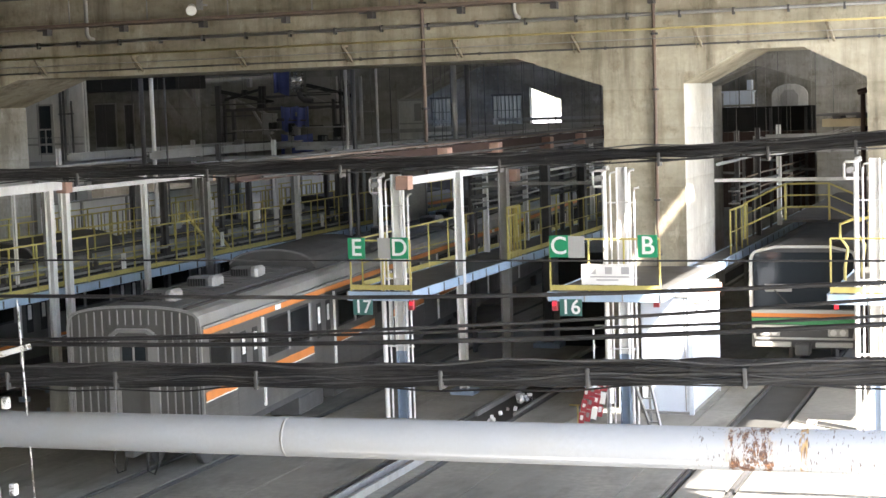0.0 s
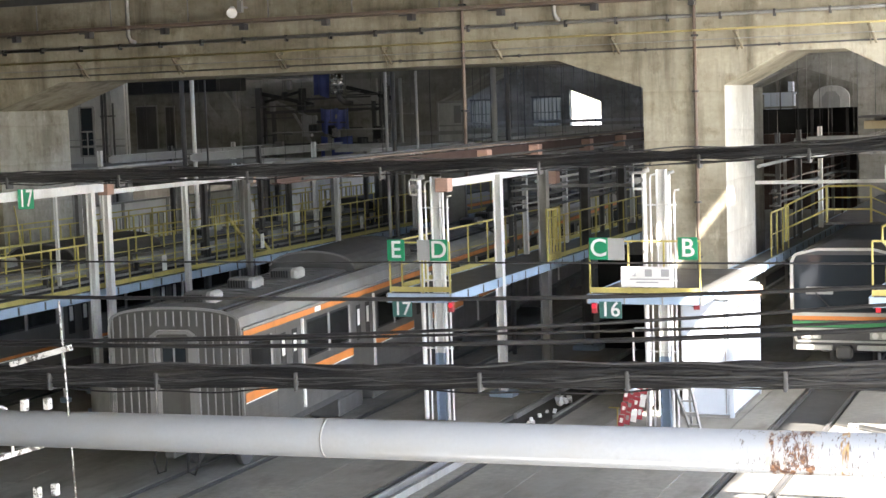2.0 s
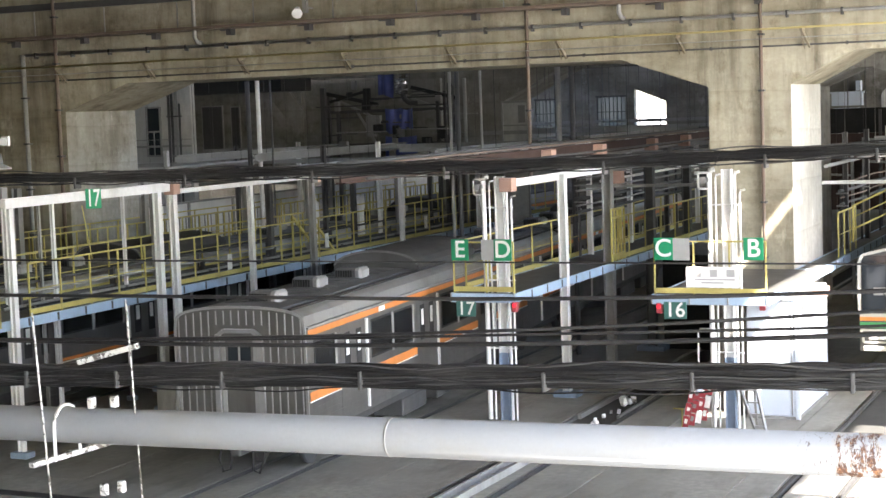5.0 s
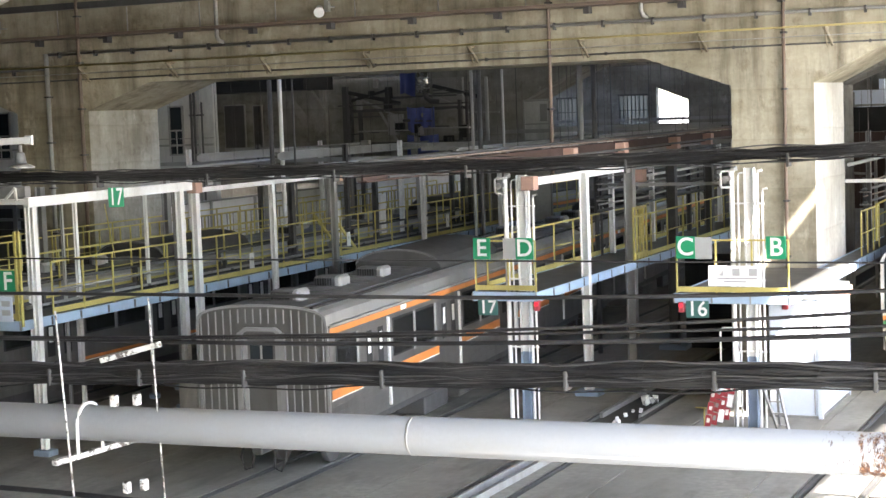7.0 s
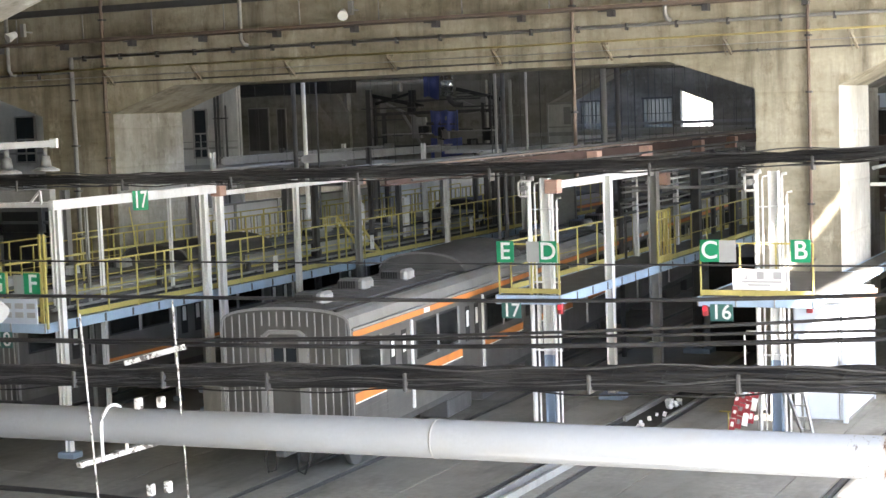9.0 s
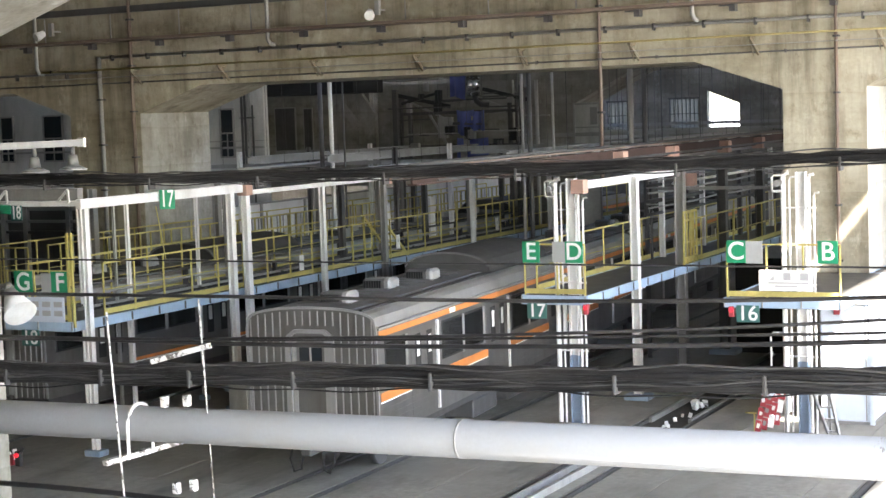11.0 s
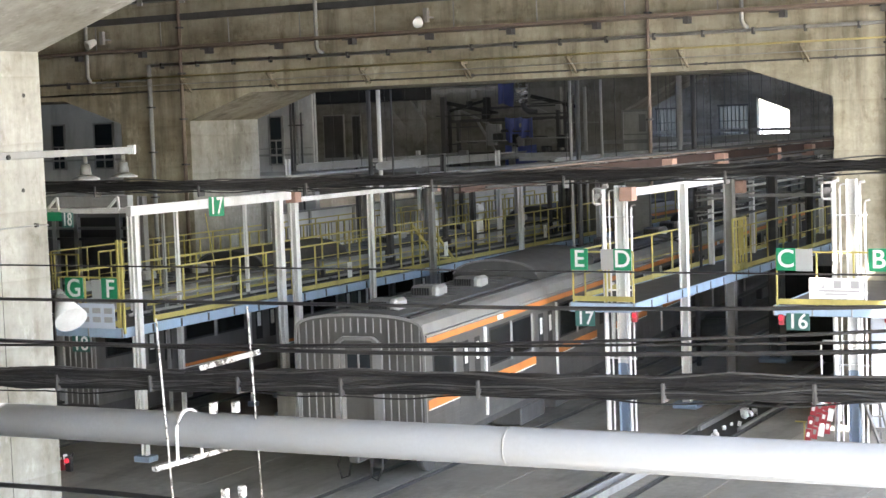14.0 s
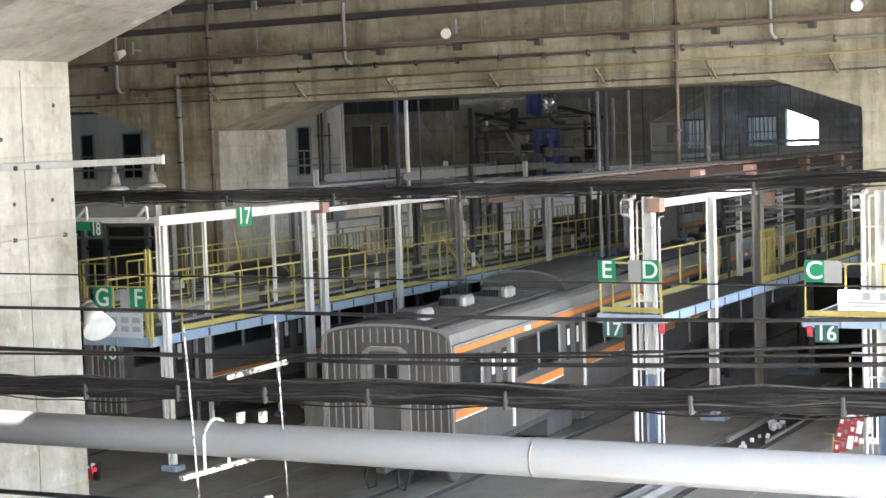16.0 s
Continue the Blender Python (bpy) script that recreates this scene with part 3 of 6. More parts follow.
def drop_pipe(x, z0, z1, r, material, label, y=FY0 - 0.12):
    t = thing("wall_pipe", label, "pipe")
    part("tube", G().tube((x, y, z0), (x, y, z1), r, 10), material, t)
    z = z0 + 0.5
    while z < z1:
        part("clip", G().box(x - r - 0.03, y - r - 0.01, z, x + r + 0.03, FY0, z + 0.05), "darksteel", t)
        z += 1.4
    return t


drop_pipe(-9.51, 0, 13.4, 0.045, "rustpipe", "brown rusty vertical pipe on the concrete pier")
drop_pipe(-15.75, 5.3, 13.4, 0.05, "rustpipe", "tall rusty brown pipe dropping from the viaduct wall")
drop_pipe(-31.05, 3.0, 13.4, 0.06, "rustpipe", "brown stained vertical pipe on the concrete pier")
t = drop_pipe(-32.28, 2.0, 9.45, 0.07, "greysteel", "galvanised vertical pipe with a bend at its top")
for x, z0 in ((-34.5, 9.0), (-25.9, 9.5), (-9.6 - 3.5, 9.5)):
    g = G().path([(x, FY0 - 0.4, 13.4), (x, FY0 - 0.4, z0 + 0.15), (x + 0.05, FY0 - 0.35, z0 + 0.03), (x + 0.05, FY0 - 0.15, z0)], 0.06, 10)
    tagged(part("wall_pipe", g, "greysteel"), "grey downpipe with an elbow over the cable ledge", "pipe")
for x, sp in ((-34.0, 1), (-22.4, -1), (-10.9, -1)):
    fl = thing("floodlight", "small white floodlight on the cable ledge", "floodlight", "wall floodlights")
    part("arm", G().bar((x + 0.18, FY0 - 0.02, 10.3), (x + 0.18, FY0 - 0.5, 10.3), 0.05, 0.05).box(x + 0.12, FY0 - 0.5, 10.15, x + 0.26, FY0 - 0.38, 10.55), "greysteel", fl)
    part("housing", G().tube((x, FY0 - 0.55, 10.25), (x - 0.12 * sp, FY0 - 0.8, 10.12), 0.09, 12, 0.15), "white", fl)
    part("lens", G().tube((x - 0.121 * sp, FY0 - 0.802, 10.119), (x - 0.126 * sp, FY0 - 0.815, 10.113), 0.14, 12), "lampglass", fl)


# ---- trains ----
def train_body(name, label, xc, y0, cars, group="", length=19.6, half=1.445, stripe="orange", z_lo=0.95, dz=0.0):
    """Stainless commuter cars. The side faces carry bands, doors and windows; the near end is ribbed."""
    for c in range(cars):
        t = thing(name, label, "train", group)
        a, b = y0 + c * (length + 0.5), y0 + c * (length + 0.5) + length
        prof = [(xc - half, z_lo), (xc + half, z_lo), (xc + half, 3.10)]
        n = 10
        for k in range(n + 1):
            th = math.pi * k / n
            prof.append((xc + (half - 0.06) * math.cos(th), 3.14 + 0.41 * math.sin(th) ** 0.5))
        prof.append((xc - half, 3.10))
        part("body", G().prism(prof, a, b), "endsteel", t)
        sh = [(xc + (half - 0.045) * math.cos(math.pi * k / 14), 3.165 + 0.41 * math.sin(math.pi * k / 14) ** 0.5) for k in range(0, 4)]
        # lighter steel than the body, so the lit band is in the colour
        part("shoulder", G().prism(sh + [(x - 0.03, z - 0.05) for x, z in reversed(sh)], a + 0.01, b - 0.01), "stainless", t, "curved shoulder of the roof, in paler steel where light falls")
        ex, ez = sh[-1]
        part("drip_strip", G().box(ex - 0.05, a + 0.01, ez - 0.02, ex + 0.03, b - 0.01, ez + 0.035), "black", t)
        # roof skin with ribs
        roof = G()
        inner = [(xc + (half - 0.04) * math.cos(math.pi * k / 14), 3.165 + 0.41 * math.sin(math.pi * k / 14) ** 0.5) for k in range(4, 11)]
        low = [(x, z - 0.04) for x, z in reversed(inner)]
        roof.prism(inner + low, a + 0.02, b - 0.02)
        part("roof", roof, "roofgrey", t)
        y = a + 0.6
        while y < b - 0.5:
            rib = [(x, z + 0.022) for x, z in inner[1:-1]] + [(x, z - 0.01) for x, z in reversed(inner[1:-1])]
            part("roof_rib", G().prism(rib, y, y + 0.03), "roofgrey", t)
            y += 0.5
        part("gutter", G().box(xc + half - 0.015, a, 3.11, xc + half + 0.03, b, 3.15), "vent", t)
        side(t, xc + half, a, b, stripe, dz)
        # underframe
        part("underframe", G().box(xc - 1.25, a + 0.2, 0.72, xc + 1.25, b - 0.2, z_lo), "darksteel", t)
        for yb in (a + 2.9, b - 2.9):
            bogie(t, xc, yb)
        for i, (dy, ln) in enumerate(((5.6, 1.6), (8.0, 2.4), (11.4, 1.8))):
            part("equipment_box", G().box(xc + 0.55, a + dy, 0.3, xc + 1.3, a + dy + ln, 0.72, 0.03), "darksteel", t)
            part("equipment_box", G().box(xc - 1.3, a + dy + 0.4, 0.3, xc - 0.55, a + dy + ln, 0.72, 0.03), "darksteel", t)
        if c == 0:
            near_end(t, xc, a, half)
        # roof fittings
        for dx, dy in ((0.05, 0.95), (-0.15, 3.55), (0.05, 5.5), (0.4, 15.4), (-0.3, 17.0)):
            x0, y1 = xc + dx - 0.20, a + dy
            v = part("ventilator", G().box(x0, y1 - 0.26, 3.48, x0 + 0.66, y1 + 0.26, 3.78, 0.05), "roofgrey", t, "grey louvred roof ventilator")
            for q in range(7):
                part("louvre", G().box(x0 + 0.05 + 0.06 * q, y1 - 0.285, 3.51, x0 + 0.088 + 0.06 * q, y1 - 0.255, 3.74), "black", v)
            part("ventilator_hood", G().box(x0 + 0.48, y1 - 0.28, 3.48, x0 + 0.68, y1 + 0.28, 3.79, 0.06), "vent", v)
        dome = [(xc + 1.12 * math.cos(math.pi * k / 12), 3.46 + 0.52 * math.sin(math.pi * k / 12) ** 0.75) for k in range(13)]
        ac = part("air_conditioner", G().prism(dome, a + 7.5, a + 11.9), "acgrey", t, "dark domed air conditioner")
        part("air_conditioner_lip", G().prism([(x * 1.0, z + 0.015) for x, z in dome[1:-1]] + [(x, z - 0.03) for x, z in reversed(dome[1:-1])], a + 7.44, a + 7.56), "roofgrey", ac)
        for i in range(4):
            part("fan_grille", G().prism([(xc + 0.18, 3.975), (xc + 0.62, 3.905), (xc + 0.62, 3.88), (xc + 0.18, 3.95)], a + 8.3 + i * 0.6, a + 8.62 + i * 0.6), "black", ac)


def side(t, x, a, b, stripe, dz=0.0):
    part("upper_band", G().box(x - 0.01, a + 0.05, 2.965, x + 0.006, b - 0.05, 3.085), stripe, t, "orange upper band")
    part("car_plate", G().box(x + 0.007, a + 3.9, 2.97, x + 0.010, a + 4.25, 3.08), "sign_white", t)
    doors = [a + 2.36 + 4.64 * i for i in range(4)]
    prev = a
    for d in doors + [b]:
        s, e = prev + (0.78 if prev > a else 0.04), (d - 0.72 if d < b else b - 0.04)
        part("lower_band", G().box(x - 0.01, s, 1.66 + dz, x + 0.006, e, 1.84 + dz * 1.3), stripe, t, "orange waist band")
        part("band_line", G().box(x - 0.01, s, 1.635 + dz, x + 0.007, e, 1.66 + dz), "sign_white", t)
        w0, w1 = s + 0.22, e - 0.22
        n = 2 if e - s > 1.8 else 1
        for i in range(n):
            p, q = w0 + (w1 - w0) * i / n + 0.04, w0 + (w1 - w0) * (i + 1) / n - 0.04
            win = part("window_frame", G().box(x - 0.02, p, 2.02, x + 0.012, q, 2.86, 0.008), "black", t)
            part("pane", G().box(x - 0.015, p + 0.05, 2.07, x + 0.016, q - 0.05, 2.81), "darkpane", win)
            part("window_post", G().box(x + 0.004, q - 0.04, 2.0, x + 0.03, q + 0.06, 2.86), "vent", win)
        prev = d
    for d in doors:
        door = part("door", G().box(x - 0.05, d - 0.7, 1.08, x + 0.004, d + 0.7, 2.93), "endsteel", t, "dull stainless sliding door")
        for sgn in (-1, 1):
            p = d + sgn * 0.32
            fr = part("door_pane_frame", G().box(x - 0.03, p - 0.15, 1.95 + dz, x + 0.010, p + 0.15, 2.78 + dz, 0.008), "black", door)
            # white rectangle painted in as the reflection on the pane
            part("door_pane", G().box(x - 0.03, p - 0.08, 2.3 + dz, x + 0.014, p + 0.08, 2.68 + dz, 0.0), "sign_white", fr)
        part("door_pillar", G().box(x - 0.02, d + 0.7, 1.02, x + 0.05, d + 0.77, 2.93), "white", door, "bright door edge")
    for i in range(4):
        part("side_bead", G().box(x - 0.01, a + 0.05, 1.1 + i * 0.13, x + 0.008, b - 0.05, 1.115 + i * 0.13), "endsteel", t)


def bogie(t, xc, y):
    bg = part("bogie", G().box(xc + 0.68, y - 1.5, 0.42, xc + 0.86, y + 1.5, 0.68, 0.03).box(xc - 0.86, y - 1.5, 0.42, xc - 0.68, y + 1.5, 0.68, 0.03).box(xc - 0.8, y - 0.3, 0.4, xc + 0.8, y + 0.3, 0.7), "darksteel", t)
    for dy in (-1.05, 1.05):
        for s in (-1, 1):
            xx = xc + s * 0.56
            part("wheel", G().tube((xx - 0.065, y + dy, 0.43), (xx + 0.065, y + dy, 0.43), 0.42, 20), "darksteel", bg)
        part("axle", G().tube((xc - 0.75, y + dy, 0.43), (xc + 0.75, y + dy, 0.43), 0.08, 10), "darksteel", bg)


def near_end(t, xc, y, half):
    """Ribbed stainless end wall with a gangway door."""
    prof = [(xc - half, 0.95), (xc + half, 0.95), (xc + half, 3.10)]
    for k in range(13):
        th = math.pi * k / 12
        prof.append((xc + (half - 0.01) * math.cos(th), 3.12 + 0.45 * math.sin(th) ** 0.5))
    prof.append((xc - half, 3.10))
    e = part("end_wall", G().prism(prof, y - 0.06, y - 0.002), "endsteel", t, "dirty ribbed stainless end wall")
    for i in range(-8, 9):
        x = i * 0.168
        if abs(x) > 1.38:
            continue
        top = 3.08 + 0.41 * math.sin(math.acos(min(1, abs(x) / (half - 0.01)))) ** 0.5
        lo = 3.2 if abs(x) < 0.56 else 0.98
        # ribs are coloured paler than the wall to give them their highlights
        part("rib", G().box(xc + x - 0.011, y - 0.085, lo, xc + x + 0.011, y - 0.061, top), "vent", e)
    edge = G()
    pts = [(xc - half + 0.01, 0.98)] + [(xc + (half - 0.02) * math.cos(math.pi - math.pi * k / 16), 3.12 + 0.44 * math.sin(math.pi * k / 16) ** 0.5) for k in range(17)] + [(xc + half - 0.01, 0.98)]
    for p, q in zip(pts, pts[1:]):
        edge.bar((p[0], y - 0.07, p[1]), (q[0], y - 0.07, q[1]), 0.05, 0.05)
    part("end_trim", edge, "stainless", e)
    # rounded gangway frame and its door
    fr = G()
    loop = [(-0.48, 0.95), (-0.48, 2.86), (-0.44, 3.0), (-0.32, 3.09), (0.32, 3.09), (0.44, 3.0), (0.48, 2.86), (0.48, 0.95)]
    for p, q in zip(loop, loop[1:]):
        fr.bar((xc + p[0], y - 0.12, p[1]), (xc + q[0], y - 0.12, q[1]), 0.12, 0.07)
    d = part("gangway_frame", fr, "stainless", e, "rounded steel gangway frame")
    part("gangway_door", G().box(xc - 0.44, y - 0.09, 0.97, xc + 0.44, y - 0.062, 3.03), "endsteel", d, "dull gangway door")
    part("door_pane", G().box(xc - 0.25, y - 0.1, 2.1, xc + 0.25, y - 0.088, 2.82), "glass", d)
    part("door_frame_left", G().box(xc - 0.40, y - 0.11, 0.97, xc - 0.31, y - 0.089, 2.9), "vent", d)
    part("door_frame_right", G().box(xc + 0.31, y - 0.11, 0.97, xc + 0.40, y - 0.089, 2.9), "vent", d)
    part("door_window_post", G().box(xc - 0.02, y - 0.112, 2.1, xc + 0.02, y - 0.1, 2.82), "vent", d)
    part("foot_plate", G().box(xc - 0.5, y - 0.3, 0.98, xc + 0.5, y - 0.06, 1.03), "darksteel", e)
    part("coupler", G().box(xc - 0.12, y - 0.5, 0.62, xc + 0.12, y + 0.3, 0.92, 0.03), "darksteel", e)
    for s in (-1, 1):
        part("hose", G().path([(xc + s * 0.45, y - 0.05, 0.9), (xc + s * 0.5, y - 0.2, 0.5), (xc + s * 0.4, y - 0.25, 0.25), (xc + s * 0.25, y - 0.22, 0.3), (xc + s * 0.2, y - 0.1, 0.85)], 0.025), "black", e)
        part("handrail", G().tube((xc + s * 1.36, y - 0.11, 1.0), (xc + s * 1.36, y - 0.11, 2.9), 0.014, 6), "stainless", e)


before = set(bpy.data.objects)
train_body("commuter_train", "grey stainless commuter train with orange bands, ribbed end", -17.07, 28.06, 2, "stabled trains")
# this train stands on a slight curve
for ob in set(bpy.data.objects) - before:
    if ob.parent is None:
        ob.matrix_basis = pose(-15.66, 28.1, 0, 0, 0, 5.1) @ pose(15.625, -28.06, 0)
train_body("commuter_train", "grey stainless commuter train with orange bands under the walkway", -27.0, 29.9, 2, "stabled trains", dz=-0.3)


def cab_train(xc, y):
    """Blunt cab front with a large windscreen, and its body behind."""
    t = thing("cab_train", "pale commuter train with dark windscreen and orange and green bands", "train", "stabled trains")
    h = 1.36
    part("body", G().prism([(xc - h, 0.9), (xc + h, 0.9), (xc + h, 3.0), (xc + h - 0.12, 3.2), (xc + 0.7, 3.36), (xc - 0.7, 3.36), (xc - h + 0.12, 3.2), (xc - h, 3.0)], y + 0.06, y + 38), "roofgrey", t)
    front = part("cab_front", G().prism([(xc - h, 0.68), (xc + h, 0.68), (xc + h, 3.05), (xc + h - 0.12, 3.24), (xc + 0.7, 3.35), (xc - 0.7, 3.35), (xc - h + 0.12, 3.24), (xc - h, 3.05)], y, y + 0.06), "darksteel", t)
    part("windscreen", G().box(xc - h + 0.07, y - 0.02, 1.70, xc + h - 0.07, y - 0.002, 3.18), "glass", front, "dark windscreen")
    fr = G()
    loop = [(-h, 1.66), (-h, 3.02), (-h + 0.1, 3.2), (-0.7, 3.33), (0.7, 3.33), (h - 0.1, 3.2), (h, 3.02), (h, 1.66)]
    for p, q in zip(loop, loop[1:]):
        fr.bar((xc + p[0], y - 0.03, p[1]), (xc + q[0], y - 0.03, q[1]), 0.08, 0.07)
    part("windscreen_frame", fr, "train_white", front, "pale rounded frame")
    part("white_band", G().box(xc - h, y - 0.02, 1.58, xc + h, y - 0.002, 1.67), "train_white", front)
    part("orange_band", G().box(xc - h, y - 0.022, 1.48, xc + h, y - 0.002, 1.578), "orange", front)
    part("green_band", G().box(xc - h, y - 0.022, 1.29, xc + h, y - 0.002, 1.438), "green_band", front)
    lo = G()
    for p, q in (((-h + 0.03, 1.24), (-h + 0.1, 0.92)), ((-h + 0.1, 0.92), (h - 0.1, 0.92)), ((h - 0.1, 0.92), (h - 0.03, 1.24)), ((h - 0.03, 1.24), (-h + 0.03, 1.24))):
        lo.bar((xc + p[0], y - 0.02, p[1]), (xc + q[0], y - 0.02, q[1]), 0.06, 0.05)
    part("lamp_panel_frame", lo, "train_white", front)
    for s in (-1, 1):
        hl = part("headlight_case", G().box(xc + s * 0.88 - 0.26, y - 0.05, 0.98, xc + s * 0.88 + 0.26, y - 0.002, 1.19, 0.02), "train_white", front)
        for k in (-0.12, 0.12):
            part("headlight", G().tube((xc + s * 0.88 + k, y - 0.06, 1.085), (xc + s * 0.88 + k, y - 0.05, 1.085), 0.085, 14), "lampglass", hl)
    part("tail_light", G().box(xc + 0.78, y - 0.04, 1.70, xc + 0.90, y - 0.02, 1.82), "redlamp", front, "lit red tail light")
    part("bumper_left", G().box(xc - h + 0.1, y - 0.12, 0.70, xc - 0.32, y - 0.002, 0.83, 0.02), "train_white", front)
    part("bumper_right", G().box(xc + 0.3, y - 0.12, 0.70, xc + h - 0.1, y - 0.002, 0.83, 0.02), "train_white", front)
    part("coupler", G().box(xc - 0.2, y - 0.35, 0.5, xc + 0.2, y, 0.84, 0.05), "darksteel", front)
    part("wiper", G().bar((xc - 0.3, y - 0.05, 1.72), (xc - 0.75, y - 0.05, 2.2), 0.03, 0.03), "black", front)
    part("cab_seat", G().box(xc - 1.0, y - 0.024, 2.15, xc - 0.3, y - 0.021, 2.35), "vent", front)
    bogie(t, xc, y + 2.9)


cab_train(-6.18, 43.0)


# ---- working platforms at roof height ----
PZ = 3.02


def platform(x0, x1, y0, y1, label, sides="both"):
    t = thing("work_platform", label, "platform", "roof-level platforms")
    part("deck", G().box(x0 + 0.03, y0 + 0.03, PZ - 0.05, x1 - 0.03, y1, PZ), "plate", t, "dark chequered deck")
    part("end_beam", G().box(x0, y0 - 0.03, PZ - 0.21, x1, y0 + 0.02, PZ + 0.01, 0.008), "blue", t, "pale blue end beam")
    n = max(1, int((x1 - x0) / 0.8))
    for k in range(n + 1):
        xx = x0 + (x1 - x0) * k / n
        part("stiffener", G().box(xx - 0.012, y0 - 0.06, PZ - 0.2, xx + 0.012, y0 - 0.031, PZ), "greysteel", t)
    for x, sg in ((x0, -1), (x1, 1)):
        y = y0
        while y < y1:
            e = min(y + 1.05, y1)
            part("side_beam", G().box(x - 0.03, y + 0.022, PZ - 0.21, x + 0.03, e - 0.008, PZ + 0.012, 0.008), "blue", t)
            part("splice_plate", G().box(x + sg * 0.03, e - 0.06, PZ - 0.19, x + sg * 0.04, e + 0.0, PZ - 0.01), "darksteel", t)
            y = e
    y = y0 + 1.0
    while y < y1:
        part("cross_beam", G().box(x0 + 0.04, y, PZ - 0.2, x1 - 0.04, y + 0.07, PZ - 0.052), "greysteel", t)
        y += 2.0
    return t


def railing(pts, label="yellow steel guard railing with a toe board", step=1.5, toe=True, material="yellow", mid=True, top=4.22):
    """A railing along a polyline of plan points."""
    t = thing("guard_railing", label, "railing", "platform railings")
    r = 0.024
    for seg, ((xa, ya), (xb, yb)) in enumerate(zip(pts, pts[1:])):
        n = max(1, round(math.hypot(xb - xa, yb - ya) / step))
        for k in range(1 if seg else 0, n + 1):
            x, y = xa + (xb - xa) * k / n, ya + (yb - ya) * k / n
            part("post", G().bar((x, y, PZ + 0.012), (x, y, top), 0.036, 0.036), material, t)
        part("top_rail", G().bar((xa, ya, top), (xb, yb, top), 0.038, 0.038), material, t)
        if mid:
            part("mid_rail", G().bar((xa, ya, (PZ + top) / 2), (xb, yb, (PZ + top) / 2), 0.02, 0.02), material, t)
        if toe:
            part("toe_board", G().bar((xa, ya, PZ + 0.10), (xb, yb, PZ + 0.10), 0.012, 0.12), material, t)
    return t


def letter_board(ch, x, y, z, w=0.37, h=0.42, mat="sign_green", label=""):
    t = thing("letter_sign", label or "green sign with a white letter %s" % ch, "sign", "platform letter signs")
    part("board", G().box(x - w / 2, y - 0.02, z - h / 2, x + w / 2, y, z + h / 2, 0.006), mat, t)
    narrow = 0.88 * w / (h * 1.22) if len(ch) > 1 and w < h else 1.0
    lettering(ch, h * 1.12 if len(ch) == 1 else h * 1.22, "sign_white", pose(x, y - 0.022, z, 90, 0, 0) @ Matrix.Diagonal((narrow, 1, 1, 1)), t, "letter")
    return t


def back_panel(sign, x0, x1, y, z0, z1):
    part("grey_panel", G().box(x0, y - 0.012, z0, x1, y, z1), "sign_grey", sign, "plain grey backing panel")


platform(-25.45, -23.53, 28.44, 66, "long grey walkway with pale blue edge beams")
platform(-15.6, -14.0, 35.05, 66, "grey working platform with pale blue edge beams")
platform(-10.78, -8.17, 35.3, 40.98, "grey working platform in front of the concrete pier")
platform(-8.75, -8.17, 41.0, 66, "narrow grey walkway beside the concrete pier")
platform(-4.56, -2.0, 35.3, 40.98, "sunlit working platform with blue edge beams")
platform(-30.6, -28.75, 33.0, 66, "far grey walkway with pale blue edge beams")
# walkway over track 17
railing([(-23.58, 29.62), (-23.58, 65)], step=1.15)
railing([(-25.38, 29.2), (-25.38, 65)], mid=True)
railing([(-25.38, 28.5), (-24.62, 28.5), (-23.7, 28.5)], step=0.8, toe=True, top=4.15, mid=False)
railing([(-28.85, 34.0), (-28.85, 65)], step=0.5)
railing([(-30.5, 33.2), (-28.85, 33.2)], step=0.4)
railing([(-30.5, 34.0), (-30.5, 65)])
for dx in (0, 0.11):
    tagged(part("yellow_post", G().bar((-23.62 + dx, 28.47, 2.9), (-23.62 + dx, 28.47, 5.0), 0.05, 0.05), "yellow"), "tall yellow post at the walkway end", "post", "walkway end posts")
for x, z, r, m in ((-25.2, 3.09, 0.06, "darksteel"), (-25.0, 3.34, 0.03, "vent"), (-24.82, 3.07, 0.045, "greysteel"), (-24.62, 3.05, 0.03, "black"), (-25.2, 3.55, 0.035, "darksteel")):
    wp = thing("walkway_pipe", "dark service pipe running along the walkway", "pipe", "walkway pipes")
    part("tube", G().tube((x, 30.2, z), (x, 64, z), r, 8), m, wp)
    for k in range(9):
        part("saddle", G().box(x - r - 0.03, 31 + 4 * k, PZ, x + r + 0.03, 31.08 + 4 * k, z + r * 0.6), "darksteel", wp)
# platform between tracks 17 and 16
railing([(-15.54, 35.1), (-14.72, 35.1), (-14.03, 35.1)], step=0.8, mid=False)
railing([(-15.54, 35.8), (-15.54, 64)])
railing([(-14.05, 42.4), (-14.05, 64)])
gate = thing("yellow_gate", "yellow tubular gate standing on the platform", "gate")
for k in range(5):
    part("gate_bar", G().bar((-14.05, 42.4 + 0.28 * k, 3.03), (-14.05, 42.4 + 0.28 * k, 4.45), 0.05, 0.05), "yellow", gate)
for z in (4.45, 3.2):
    part("gate_rail", G().bar((-14.05, 42.4, z), (-14.05, 43.5, z), 0.06, 0.06), "yellow", gate)
railing([(-10.72, 35.34), (-9.82, 35.34), (-8.2, 35.34)], step=0.95, mid=False)
railing([(-4.5, 35.34), (-2.05, 35.34)], step=1.3, mid=False)
